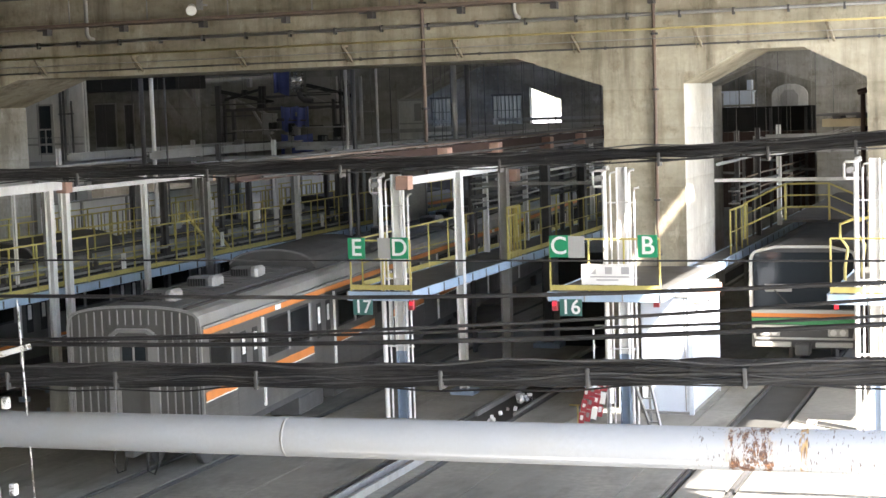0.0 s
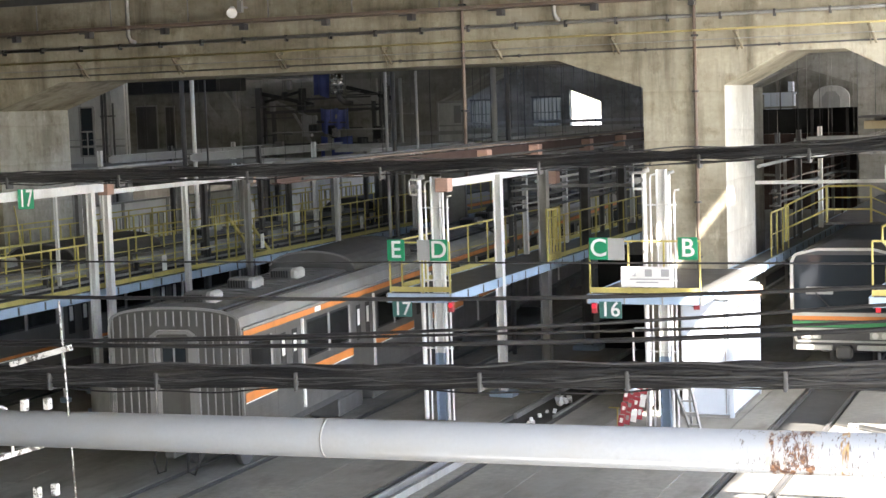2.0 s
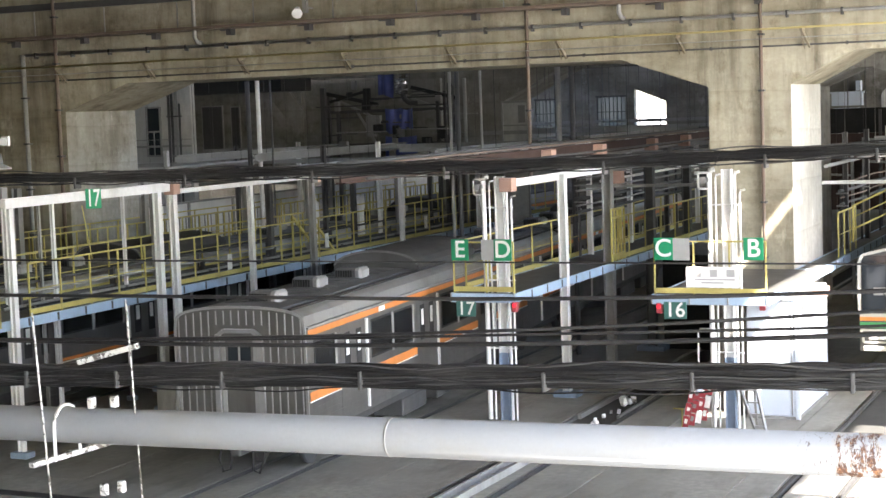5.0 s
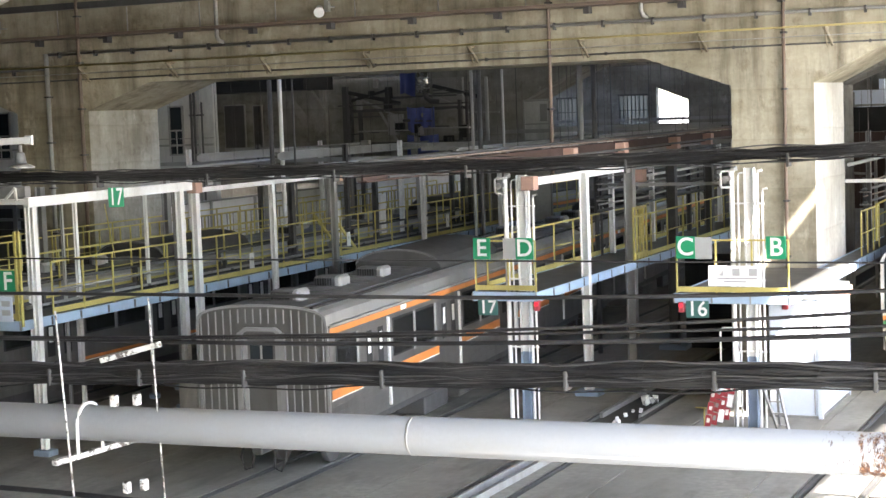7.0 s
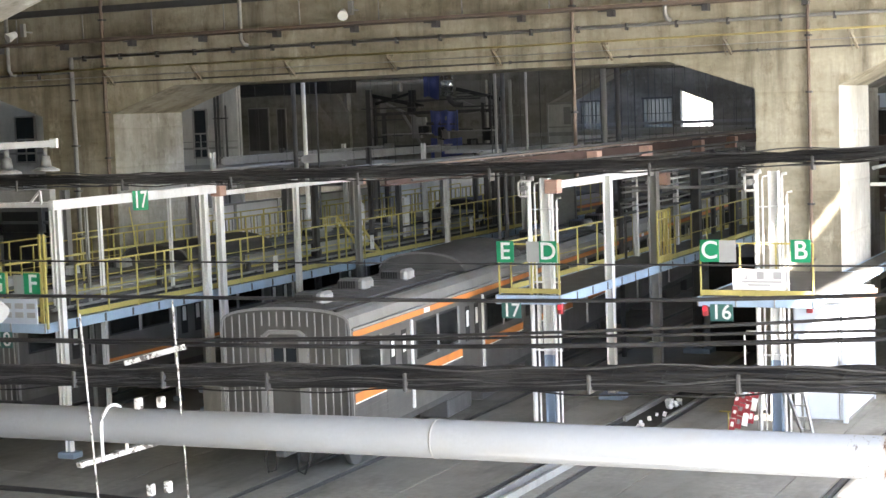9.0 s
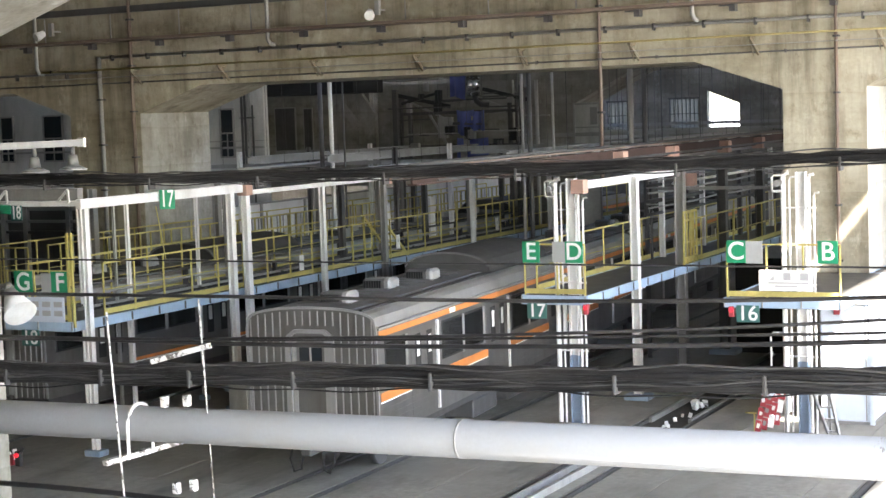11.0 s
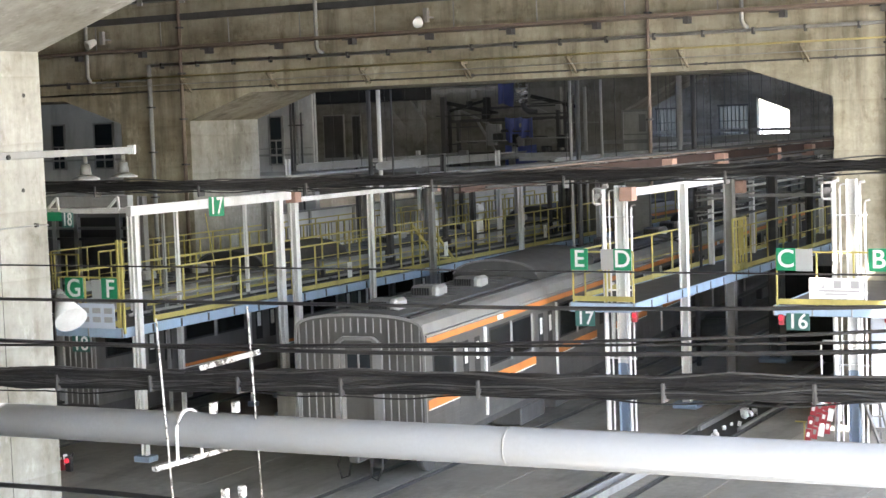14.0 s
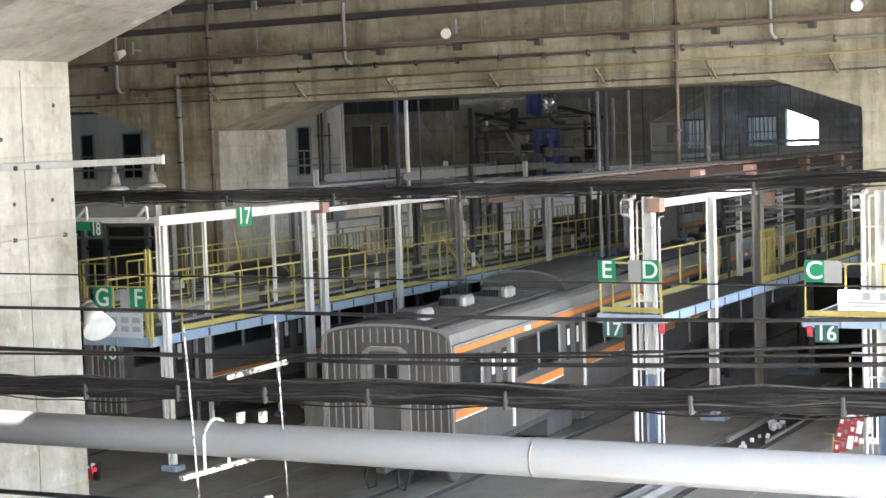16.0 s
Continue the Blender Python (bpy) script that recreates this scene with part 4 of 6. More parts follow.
for off in (0.0, 0.75):
    tagged(part("bent_handrail", G().path([(-4.52 + off * 0.4, 38.0 + off, 3.0), (-4.52 + off * 0.4, 38.0 + off, 3.30), (-4.45 + off * 0.4, 38.0 + off, 3.77), (-4.62 + off * 0.4, 38.0 + off, 4.01), (-4.62 + off * 0.4, 38.0 + off, 4.31), (-4.28 + off * 0.4, 38.0 + off, 4.45), (-4.14 + off * 0.4, 38.0 + off, 4.43)], 0.035, 8), "yellow"), "bent yellow tubular handrail on the sunlit platform", "handrail", "bent handrails")
# far raised walkway with a dog-leg railing above the cab train
far_walk = tagged(part("work_platform", G().box(-7.0, 45.1, 3.8, -4.8, 60, 3.88), "darksteel"), "dim raised deck above the cab train", "platform")
t = thing("guard_railing", "yellow dog-leg railing of the raised deck", "railing", "platform railings")
dog = [(-8.03, 45.0, 3.35), (-6.92, 45.0, 3.87), (-5.75, 45.0, 3.87), (-4.7, 45.0, 3.4)]
for p, q in zip(dog, dog[1:]):
    for dz, w in ((0.99, 0.045), (0.68, 0.03), (0.36, 0.045)):
        part("rail_bar", G().bar((p[0], p[1], p[2] + dz), (q[0], q[1], q[2] + dz), w, w), "yellow", t)
for p in dog:
    part("post", G().bar(p, (p[0], p[1], p[2] + 1.0), 0.055, 0.055), "yellow", t)
railing([(-8.25, 44.0), (-8.25, 46.6)], toe=False, step=0.85)

# letters and track numbers
letter_board("E", -15.36, 35.083, 4.04, 0.44, 0.5)
sign_d = letter_board("D", -14.28, 35.083, 4.04, 0.44, 0.5)
back_panel(sign_d, -14.82, -14.5, 35.083, 3.80, 4.28)
sign_c = letter_board("C", -10.5, 35.323, 4.06, 0.44, 0.5)
letter_board("B", -8.46, 35.323, 4.06, 0.44, 0.5)
back_panel(sign_c, -10.28, -9.9, 35.323, 3.80, 4.29)
letter_board("G", -24.91, 28.483, 3.89, 0.52, 0.51)
sign_f = letter_board("F", -23.87, 28.483, 3.89, 0.50, 0.51)
back_panel(sign_f, -24.4, -24.06, 28.483, 3.66, 4.1)
letter_board("17", -15.22, 35.02, 2.66, 0.5, 0.36, "sign_dark", "dark green track sign with white number 17")
letter_board("16", -10.24, 35.27, 2.68, 0.52, 0.38, "sign_dark", "dark green track sign with white number 16")
letter_board("18", -24.72, 28.40, 2.65, 0.5, 0.36, "sign_dark", "dark green track sign with white number 18")
notice = thing("notice_board", "white notice board with grey lettering, hung on the railing", "sign")
part("board", G().box(-9.98, 35.27, 3.20, -8.78, 35.30, 3.66, 0.006), "sign_white", notice)
for i, (a, w, z, h) in enumerate(((0.12, 0.22, 3.52, 0.16), (0.55, 0.16, 3.52, 0.16), (0.92, 0.18, 3.52, 0.16), (0.2, 0.9, 3.38, 0.03), (0.35, 0.5, 3.31, 0.03))):
    part("text_bar", G().box(-9.98 + a, 35.262, z - h / 2, -9.98 + a + w, 35.269, z + h / 2), "ink", notice)
notice2 = thing("notice_board", "pale notice board with rows of grey lettering on the walkway end", "sign")
part("board", G().box(-24.75, 28.37, 3.02, -23.7, 28.39, 3.58, 0.006), "container", notice2)
for i in range(6):
    part("text_bar", G().box(-24.65 + 0.33 * (i % 3), 28.362, 3.16 + 0.2 * (i // 3), -24.42 + 0.33 * (i % 3), 28.369, 3.28 + 0.2 * (i // 3)), "ink", notice2)
for x, y, z in ((-10.62, 35.25, 2.72), (-14.0, 35.0, 2.72)):
    lamp = thing("signal_lamp", "small lit red signal lamp under the platform edge", "lamp", "red signal lamps")
    part("case", G().box(x - 0.06, y, z - 0.12, x + 0.06, y + 0.12, z + 0.12, 0.01), "red", lamp)
    part("lens", G().tube((x, y - 0.02, z + 0.04), (x, y, z + 0.04), 0.05, 12), "redlamp", lamp)


# ---- gantries: white posts, beams, brown boxes ----
def h_section(x, y, w, d, web, z0, z1):
    """An upright H-section: two flanges across x joined by a web."""
    f, a, b, h = 0.02, x - w / 2, x + w / 2, web / 2
    o = [(a, y - d / 2), (a + f, y - d / 2), (a + f, y - h), (b - f, y - h), (b - f, y - d / 2), (b, y - d / 2), (b, y + d / 2), (b - f, y + d / 2), (b - f, y + h), (a + f, y + h), (a + f, y + d / 2), (a, y + d / 2)]
    return G().prism(o, z0, z1, "z")


def post(x, y, top, w=0.14, material="white", base=True, label="white steel gantry post standing on the floor", z0=0.0):
    t = thing("gantry_post", label, "post", "gantry posts")
    part("column", h_section(x, y, w, w, w * 0.2, z0, top), material, t, "H-section shaft")
    if base:
        part("base_plate", G().box(x - w * 1.6, y - w * 1.2, 0.0, x + w * 1.6, y + w * 1.2, 0.14, 0.02), "bluegrey", t, "blue-grey footing")
    return t


def tube_cluster(x, y, top, label):
    """Service risers: several white tubes bundled on a post, with elbows at the top."""
    t = thing("riser_cluster", label, "pipes", "service risers")
    for lo, hi, m in ((0, 1.6, "bluegrey"), (1.6, top, "white")):
        part("column", h_section(x, y, 0.22, 0.2, 0.02, lo, hi), m, t)
    for dx, r, z in ((-0.38, 0.058, top), (-0.24, 0.022, top - 0.1), (0.19, 0.035, top - 0.05), (0.30, 0.025, top - 0.45)):
        part("riser_tube", G().path([(x + dx, y - 0.08, 0.02), (x + dx, y - 0.08, z - 0.1), (x + dx + 0.02, y - 0.08, z - 0.02), (x + dx + 0.12, y - 0.08, z)], r, 10), "white", t)
    for z in (1.7, 3.3, 5.0):
        part("clamp", G().box(x - 0.38, y - 0.10, z, x + 0.33, y - 0.02, z + 0.03), "white", t)
    part("valve_loop", G().path([(x - 0.38, y - 0.12, top - 0.42), (x - 0.58, y - 0.12, top - 0.42), (x - 0.62, y - 0.12, top - 0.38), (x - 0.62, y - 0.12, top - 0.1), (x - 0.58, y - 0.12, top - 0.06), (x - 0.3, y - 0.12, top - 0.06)], 0.028, 8), "white", t)
    part("hand_wheel", G().tube((x - 0.5, y - 0.2, top - 0.24), (x - 0.5, y - 0.17, top - 0.24), 0.07, 12), "vent", t)
    part("valve", G().box(x - 0.5, y - 0.14, top - 0.28, x - 0.36, y - 0.02, top - 0.16, 0.02), "greysteel", t)
    return t


def pink_box(x, y, z, s=0.3):
    return tagged(part("junction_box", G().box(x - s / 2, y - s / 2, z - s / 2, x + s / 2, y + s / 2, z + s / 2, 0.015), "pinkbox"), "faded brown steel box on the gantry beam", "box", "gantry boxes")


for y in (28.7, 38.9, 48.5, 55.0):
    post(-23.28, y, 5.72)
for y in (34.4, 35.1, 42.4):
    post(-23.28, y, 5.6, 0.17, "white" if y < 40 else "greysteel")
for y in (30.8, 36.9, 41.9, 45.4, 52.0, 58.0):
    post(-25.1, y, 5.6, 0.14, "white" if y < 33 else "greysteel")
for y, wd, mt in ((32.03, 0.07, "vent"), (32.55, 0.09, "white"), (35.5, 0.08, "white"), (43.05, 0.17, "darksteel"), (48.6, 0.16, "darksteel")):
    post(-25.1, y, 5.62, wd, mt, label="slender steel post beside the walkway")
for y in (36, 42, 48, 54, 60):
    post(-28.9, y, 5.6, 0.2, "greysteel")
beam17 = tagged(part("gantry_beam", G().box(-23.34, 28.5, 5.52, -23.2, 34.9, 5.74, 0.01), "white"), "white steel gantry beam along the walkway", "beam", "gantry beams")
tagged(part("gantry_beam", G().box(-23.33, 35.3, 5.44, -23.22, 42.2, 5.56, 0.01), "white"), "thinner white gantry beam along the walkway", "beam", "gantry beams")
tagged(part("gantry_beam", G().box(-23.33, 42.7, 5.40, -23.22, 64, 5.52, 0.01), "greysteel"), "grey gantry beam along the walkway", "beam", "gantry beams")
pink_box(-23.28, 35.1, 5.58)
pink_box(-23.28, 42.6, 5.46)
s17 = letter_board("17", 0, 0, 0, 0.36, 0.46, "sign_green", "green sign with white number 17 on the beam")
s17.matrix_basis = pose(-23.0, 31.40, 5.56, 0, 0, 30)
part("sign_arm", G().box(-0.1, 0.0, 0.05, 0.0, 0.2, 0.1), "white", s17)
tagged(part("sign_rod", G().tube((-23.5, 31.91, 4.1), (-23.3, 31.35, 5.40), 0.014, 6), "yellow"), "thin yellow rod below the number sign", "rod")
# cross bars left of the walkway end
tagged(part("gantry_beam", G().box(-33, 28.62, 5.58, -23.36, 28.78, 5.70, 0.01), "white"), "white cross beam of the gantry", "beam", "gantry beams")
tagged(part("gantry_beam", G().box(-33, 28.6, 5.72, -23.36, 28.8, 5.98, 0.01), "greysteel"), "grey cross beam of the gantry", "beam", "gantry beams")
for x in (-25.44, -23.69):
    tagged(part("beam_bracket", G().bar((x - 0.2, 28.55, 5.68), (x + 0.1, 28.55, 5.95), 0.05, 0.05).bar((x + 0.1, 28.55, 5.95), (x + 0.12, 28.55, 5.68), 0.05, 0.05).bar((x - 0.2, 28.55, 5.68), (x + 0.12, 28.55, 5.68), 0.05, 0.05), "white"), "white triangular bracket on the cross beam", "bracket", "beam brackets")

tube_cluster(-14.40, 35.32, 5.74, "white service pipes on a steel post by the platform")
tube_cluster(-9.10, 35.62, 5.80, "sunlit white service pipes on a steel post by the platform")
tube_cluster(-3.6, 35.62, 5.90, "bright white service pipes on a steel post")
post(-14.06, 38.6, 5.62, 0.2)
# beyond y 46 the posts get a darker colour for the shade inside
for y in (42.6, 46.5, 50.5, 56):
    post(-14.2, y, 5.6, 0.26, "darksteel" if y > 46 else "greysteel", label="steel gantry post of the inner row, darkened deeper in for shade")
tagged(part("gantry_beam", G().box(-14.27, 35.3, 5.48, -14.12, 42.4, 5.66, 0.01), "white"), "white gantry beam over the platform", "beam", "gantry beams")
tagged(part("crane_beam", G().prism([(-14.3, 6.02), (-14.1, 6.02), (-14.1, 6.05), (-14.18, 6.05), (-14.18, 6.27), (-14.1, 6.27), (-14.1, 6.30), (-14.3, 6.30), (-14.3, 6.27), (-14.22, 6.27), (-14.22, 6.05), (-14.3, 6.05)], 27.0, 56.9), "brown"), "brown steel I-beam running into the depot", "beam", "crane beams")
for y, z in ((37.7, 6.1), (41.6, 6.1), (46.4, 6.1), (50.0, 6.1), (53.5, 6.1)):
    pink_box(-14.08, y, z, 0.34)
pink_box(-14.15, 35.2, 5.55, 0.32)
pink_box(-14.15, 43.3, 5.3, 0.34)
tagged(part("gantry_beam", G().box(-14.97, 43.0, 5.03, -10.9, 43.1, 5.11), "greysteel"), "grey cross bar between gantry rows", "beam", "gantry beams")
tagged(part("gantry_beam", G().box(-8.8, 44.7, 4.95, -4.2, 44.8, 5.04), "white"), "white cross bar in the arched opening", "beam", "gantry beams")
for x in (-17.5, -20.3, -26.5, -29.5, -11.9):
    tagged(part("crane_beam", G().box(x - 0.1, 44.7, 5.9, x + 0.1, 74, 5.94).box(x - 0.02, 44.7, 5.94, x + 0.02, 74, 6.12).box(x - 0.1, 44.7, 6.12, x + 0.1, 74, 6.16), "greysteel"), "grey steel beam running into the depot", "beam", "crane beams")


# ---- foreground: pipe, cables, wires ----
PY = 15.2
big = thing("service_pipe", "thick pale grey pipe with blistered rust, crossing on hangers", "pipe")
part("pipe_shell", G().tube((-26, PY, 3.66), (8, PY, 4.18), 0.205, 40), "pipe", big)
for x in (-7.5, 0.7, -15.9):
    z = 3.66 + (x + 26) / 34 * 0.52
    part("weld_ring", G().tube((x - 0.012, PY, z), (x + 0.012, PY, z), 0.2105, 40), "vent", big)
hanger = thing("pipe_hanger", "weathered white hanger with rods and a U-bolt round the pipe", "hanger")
part("cradle_bar", G().bar((-11.98, PY - 0.3, 3.45), (-11.5, PY + 0.9, 3.57), 0.09, 0.06), "mottled", hanger)
u = [(-11.68, PY + 0.23 * math.cos(a), 3.88 + 0.235 * math.sin(a)) for a in [math.pi * k / 10 for k in range(11)]]
part("u_bolt", G().path([(-11.68, PY + 0.23, 3.5)] + u + [(-11.68, PY - 0.23, 3.5)], 0.02, 8), "white", hanger)
part("rod", G().tube((-11.92, PY - 0.2, 5.2), (-11.8, PY - 0.2, 3.05), 0.012, 8), "mottled", hanger)
part("rod", G().tube((-10.7, PY - 0.1, 5.36), (-10.61, PY - 0.1, 3.05), 0.010, 8), "mottled", hanger)
part("upper_bar", G().bar((-11.38, PY - 0.1, 4.63), (-10.58, PY - 0.1, 4.84), 0.07, 0.06), "mottled", hanger)
for x, z in ((-11.07, 3.13), (-10.83, 3.18), (-11.18, 4.12), (-10.87, 4.15)):
    part("clamp", G().box(x - 0.05, PY - 0.2, z, x + 0.03, PY - 0.12, z + 0.13, 0.01), "mottled", hanger)


def sag(pts, n):
    """Smooth points through (x, z) nodes by a cubic through neighbours."""
    out = []
    for i in range(len(pts) - 1):
        p0, p1, p2, p3 = pts[max(i - 1, 0)], pts[i], pts[i + 1], pts[min(i + 2, len(pts) - 1)]
        for k in range(n):
            t = k / n
            out.append(tuple(0.5 * (2 * p1[j] + (p2[j] - p0[j]) * t + (2 * p0[j] - 5 * p1[j] + 4 * p2[j] - p3[j]) * t * t + (3 * p1[j] - p0[j] - 3 * p2[j] + p3[j]) * t ** 3) for j in (0, 1)))
    return out + [pts[-1]]


def bundle(name, label, y, nodes, strands, spread, r, ties, flat=0.6):
    """Many cables lashed together, with metal ties."""
    t = thing(name, label, "cables")
    line = sag(nodes, 14)
    rng = random.Random(7)
    for s in range(strands):
        a, rad = rng.uniform(0, math.tau), spread * math.sqrt(rng.uniform(0.05, 1))
        ph, tw = rng.uniform(0, 6), rng.uniform(-0.5, 0.5)
        pts = []
        for x, z in line:
            w = a + 0.25 * math.sin(x * 1.1 + ph) + tw * 0.2 * math.sin(x * 0.6)
            pts.append((x, y + rad * flat * math.cos(w), z + rad * math.sin(w) + 0.018 * math.sin(2.3 * x + ph) + 0.01 * math.sin(7.1 * x + 3 * ph)))
        part("cable", G().path(pts, r * rng.uniform(0.7, 1.25), 6), "cable", t)
    for q in range(6):
        ph, off = rng.uniform(0, 6), rng.choice((-1, 1)) * spread * rng.uniform(0.9, 1.35)
        pts = [(x, y - spread * flat - 0.01, z + off + 0.03 * math.sin(1.3 * x + ph) + 0.016 * math.sin(3.9 * x + 2 * ph)) for x, z in line]
        part("loose_cable", G().path(pts, r * 0.45, 6), "cable" if q % 3 else "darksteel", t)
    part("core_cable", G().path([(x, y, z) for x, z in line], spread * 0.75, 10), "cable", t)
    wraps = int((line[-1][0] - line[0][0]) / 0.62) if strands > 15 else 0
    for k in range(wraps):
        x = line[0][0] + 0.62 * k + rng.uniform(-0.08, 0.08)
        z = min(line, key=lambda p: abs(p[0] - x))[1]
        rw = spread + r * 0.95
        part("wrap", G().path([(x + 0.07 * math.sin(q), y + (rw * flat + 0.015) * math.cos(q), z + rw * math.sin(q)) for q in [math.tau * i / 12 for i in range(13)]], 0.005, 5), "cable", t)
    for x in ties:
        z = min(line, key=lambda p: abs(p[0] - x))[1]
        part("tie", G().box(x - 0.022, y - spread * flat - r - 0.02, z - spread - r - 0.09, x + 0.022, y + spread * flat + r + 0.02, z + spread * 0.2, 0.008), "darksteel", t)
    return t


low_nodes = [(-26, 3.9), (-16.7, 4.02), (-12.5, 4.15), (-9.2, 4.25), (-6.45, 4.33), (-3.8, 4.43), (-1.6, 4.5), (6, 4.9)]
bundle("cable_bundle", "thin bundle of dusty black cables lashed under a thicker one", 17.0, [(x, z - 0.105) for x, z in low_nodes], 9, 0.045, 0.024, [])
bundle("cable_bundle", "thick bundle of dusty black cables strung across", 17.0, [(x, z + 0.035) for x, z in low_nodes], 24, 0.082, 0.03, [-15.2, -13.6, -12.2, -10.65, -8.75, -6.45, -4.75, -3.05, -1.2])
hi_nodes = [(-34, 6.36), (-23.3, 6.29), (-18.6, 6.27), (-13.9, 6.31), (-9.7, 6.36), (-5.7, 6.44), (-2.5, 6.58), (4, 6.95)]
bundle("cable_bundle", "bundle of dusty black cables strung high across", 26.0, hi_nodes, 20, 0.085, 0.03, [-22, -19.4, -16.9, -14.2, -11.6, -8.7, -6.0, -4.25, -2.9, -1.0])
for nodes, r, y in (([(-22, 5.2), (-11.57, 5.28), (-6.04, 5.33), (-1.57, 5.51), (5, 5.9)], 0.022, 16.0), ([(-22, 4.45), (-11.61, 4.76), (-6.05, 5.01), (-1.57, 5.35), (5, 5.95)], 0.018, 16.0),
                    ([(-22, 4.7), (-11.61, 4.71), (-6.05, 4.85), (-1.57, 5.1), (5, 5.6)], 0.026, 16.05), ([(-22, 5.69), (-6.02, 5.71), (5, 5.73)], 0.010, 16.0), ([(-22, 4.52), (-11.6, 4.70), (-6.1, 4.90), (-1.5, 5.14), (5, 5.7)], 0.016, 16.4)):
    tagged(part("overhead_cable", G().path([(x, y, z) for x, z in sag(nodes, 12)], r, 8), "cable"), "single black cable strung across the depot front", "cable", "single cables")
tagged(part("overhead_cable", G().path([(x, 16.0, z) for x, z in sag([(-26, 2.6), (-17, 2.74), (-13.2, 2.80), (-9, 2.7)], 12)], 0.035, 8), "cable"), "sagging black cable hanging low over the floor", "cable", "single cables")

for x, y, top in ((-25.9, 17.0, 6.2), (5.9, 16.6, 6.4), (-33.9, 26.0, 6.9), (3.9, 26.0, 7.4), (-21.9, 16.2, 6.2), (-25.7, 16.0, 3.5)):
    cp = thing("cable_pole", "plain grey steel pole that carries the cables", "pole", "cable poles")
    part("shaft", G().tube((x, y, 0), (x, y, top), 0.09, 12), "greysteel", cp)
    part("cross_arm", G().box(x - 0.06, y - 1.2, top - 0.9, x + 0.06, y + 1.2, top - 0.8), "greysteel", cp)
for x in (-25.0, 7.4):
    tagged(part("pipe_support", G().box(x - 0.2, PY - 0.3, 0, x + 0.2, PY + 0.3, 3.74), "column"), "plain concrete support under the pipe", "support", "pipe supports")

# ---- near pier fittings ----
pier_wire = thing("pier_wire", "thin grey wire clipped along the pale pier", "wire")
part("wire", G().path([(-20.47, 17.86, 5.39), (-20.47, 20.86, 5.74), (-20.47, 21.22, 5.75), (-20.47, 21.77, 5.75), (-20.47, 22.49, 5.76), (-20.47, 22.79, 5.74)], 0.014, 6), "greysteel", pier_wire)
for y, z in ((21.22, 5.75), (22.49, 5.76)):
    part("clip", G().box(-20.5, y - 0.03, z - 0.04, -20.45, y + 0.03, z + 0.03), "darksteel", pier_wire)
for y, z in ((22.36, 8.09), (21.02, 7.50), (22.22, 6.40), (21.26, 6.37)):
    tagged(part("tie_hole", G().tube((-20.499, y, z), (-20.492, y, z), 0.04, 10), "joint"), "small dark form-tie plug in the pale pier", "plug", "form tie plugs")
for y in (20.35, 21.55):
    tagged(part("hairline_joint", G().box(-20.5, y, 0.4, -20.4965, y + 0.012, 8.7), "joint"), "fine upright joint in the pale pier", "joint", kind="structure")
arm = thing("lamp_arm", "grey steel arm with two hanging bell lamps on the pier", "lamp")
part("beam", G().box(-20.5, 19.6, 6.96, -20.38, 25.2, 7.09, 0.01), "vent", arm)
for y in (21.2, 21.75):
    part("bolt", G().tube((-20.38, y, 7.0), (-20.35, y, 7.0), 0.045, 8), "black", arm)
part("cap", G().box(-20.52, 25.2, 6.94, -20.36, 25.26, 7.12), "white", arm)
for y in (23.85, 24.95):
    lp = part("bell_lamp", G().tube((-20.44, y, 6.95), (-20.44, y, 6.80), 0.045, 10).tube((-20.44, y, 6.80), (-20.44, y, 6.60), 0.085, 14, 0.115).tube((-20.44, y, 6.60), (-20.44, y, 6.53), 0.115, 16, 0.26), "lampgrey", arm, "bell-shaped lamp shade")
    part("lamp_rim", G().tube((-20.44, y, 6.53), (-20.44, y, 6.505), 0.265, 20), "vent", lp)
horn = thing("horn_lamp", "white conical floodlight shade on a bracket", "lamp")
part("shade", G().tube((-21.62, 24.3, 4.22), (-21.2, 24.1, 3.82), 0.11, 20, 0.32), "white", horn)
part("cap", G().tube((-21.72, 24.36, 4.34), (-21.6, 24.3, 4.24), 0.07, 14, 0.1), "greysteel", horn)
part("bracket", G().bar((-22.3, 24.36, 4.3), (-21.70, 24.36, 4.34), 0.05, 0.05).bar((-22.3, 24.36, 4.325), (-22.3, 24.36, 0), 0.06, 0.06), "greysteel", horn)

# ---- things on the depot floor ----
box = thing("container_room", "pale blue prefabricated cabin beside the concrete pier", "cabin")
part("shell", G().box(-9.05, 36.9, 0.05, -7.86, 40.1, 2.74, 0.03), "container", box)
part("corner_post", G().box(-7.93, 36.87, 0.0, -7.83, 36.95, 2.74).box(-7.93, 40.05, 0.0, -7.83, 40.13, 2.74), "container", box)
part("skirt", G().box(-9.06, 36.88, 0.0, -7.85, 40.11, 0.06), "greysteel", box)
part("panel_joint", G().box(-8.02, 36.885, 0.1, -8.0, 36.898, 2.7), "greysteel", box)
part("door_lock", G().box(-8.72, 36.84, 2.5, -8.58, 36.9, 2.75, 0.01), "red", box)
part("roof_edge", G().box(-9.08, 36.86, 2.74, -7.83, 40.14, 2.79), "greysteel", box)
pallet = thing("storage_bracket", "rusty steel bracket box under the platform edge", "bracket")
part("frame", G().box(-8.15, 37.2, 2.55, -7.65, 39.6, 2.78, 0.02), "pinkbox", pallet)

lad = thing("step_ladder", "grey folding step ladder leaning by the pipes", "ladder")
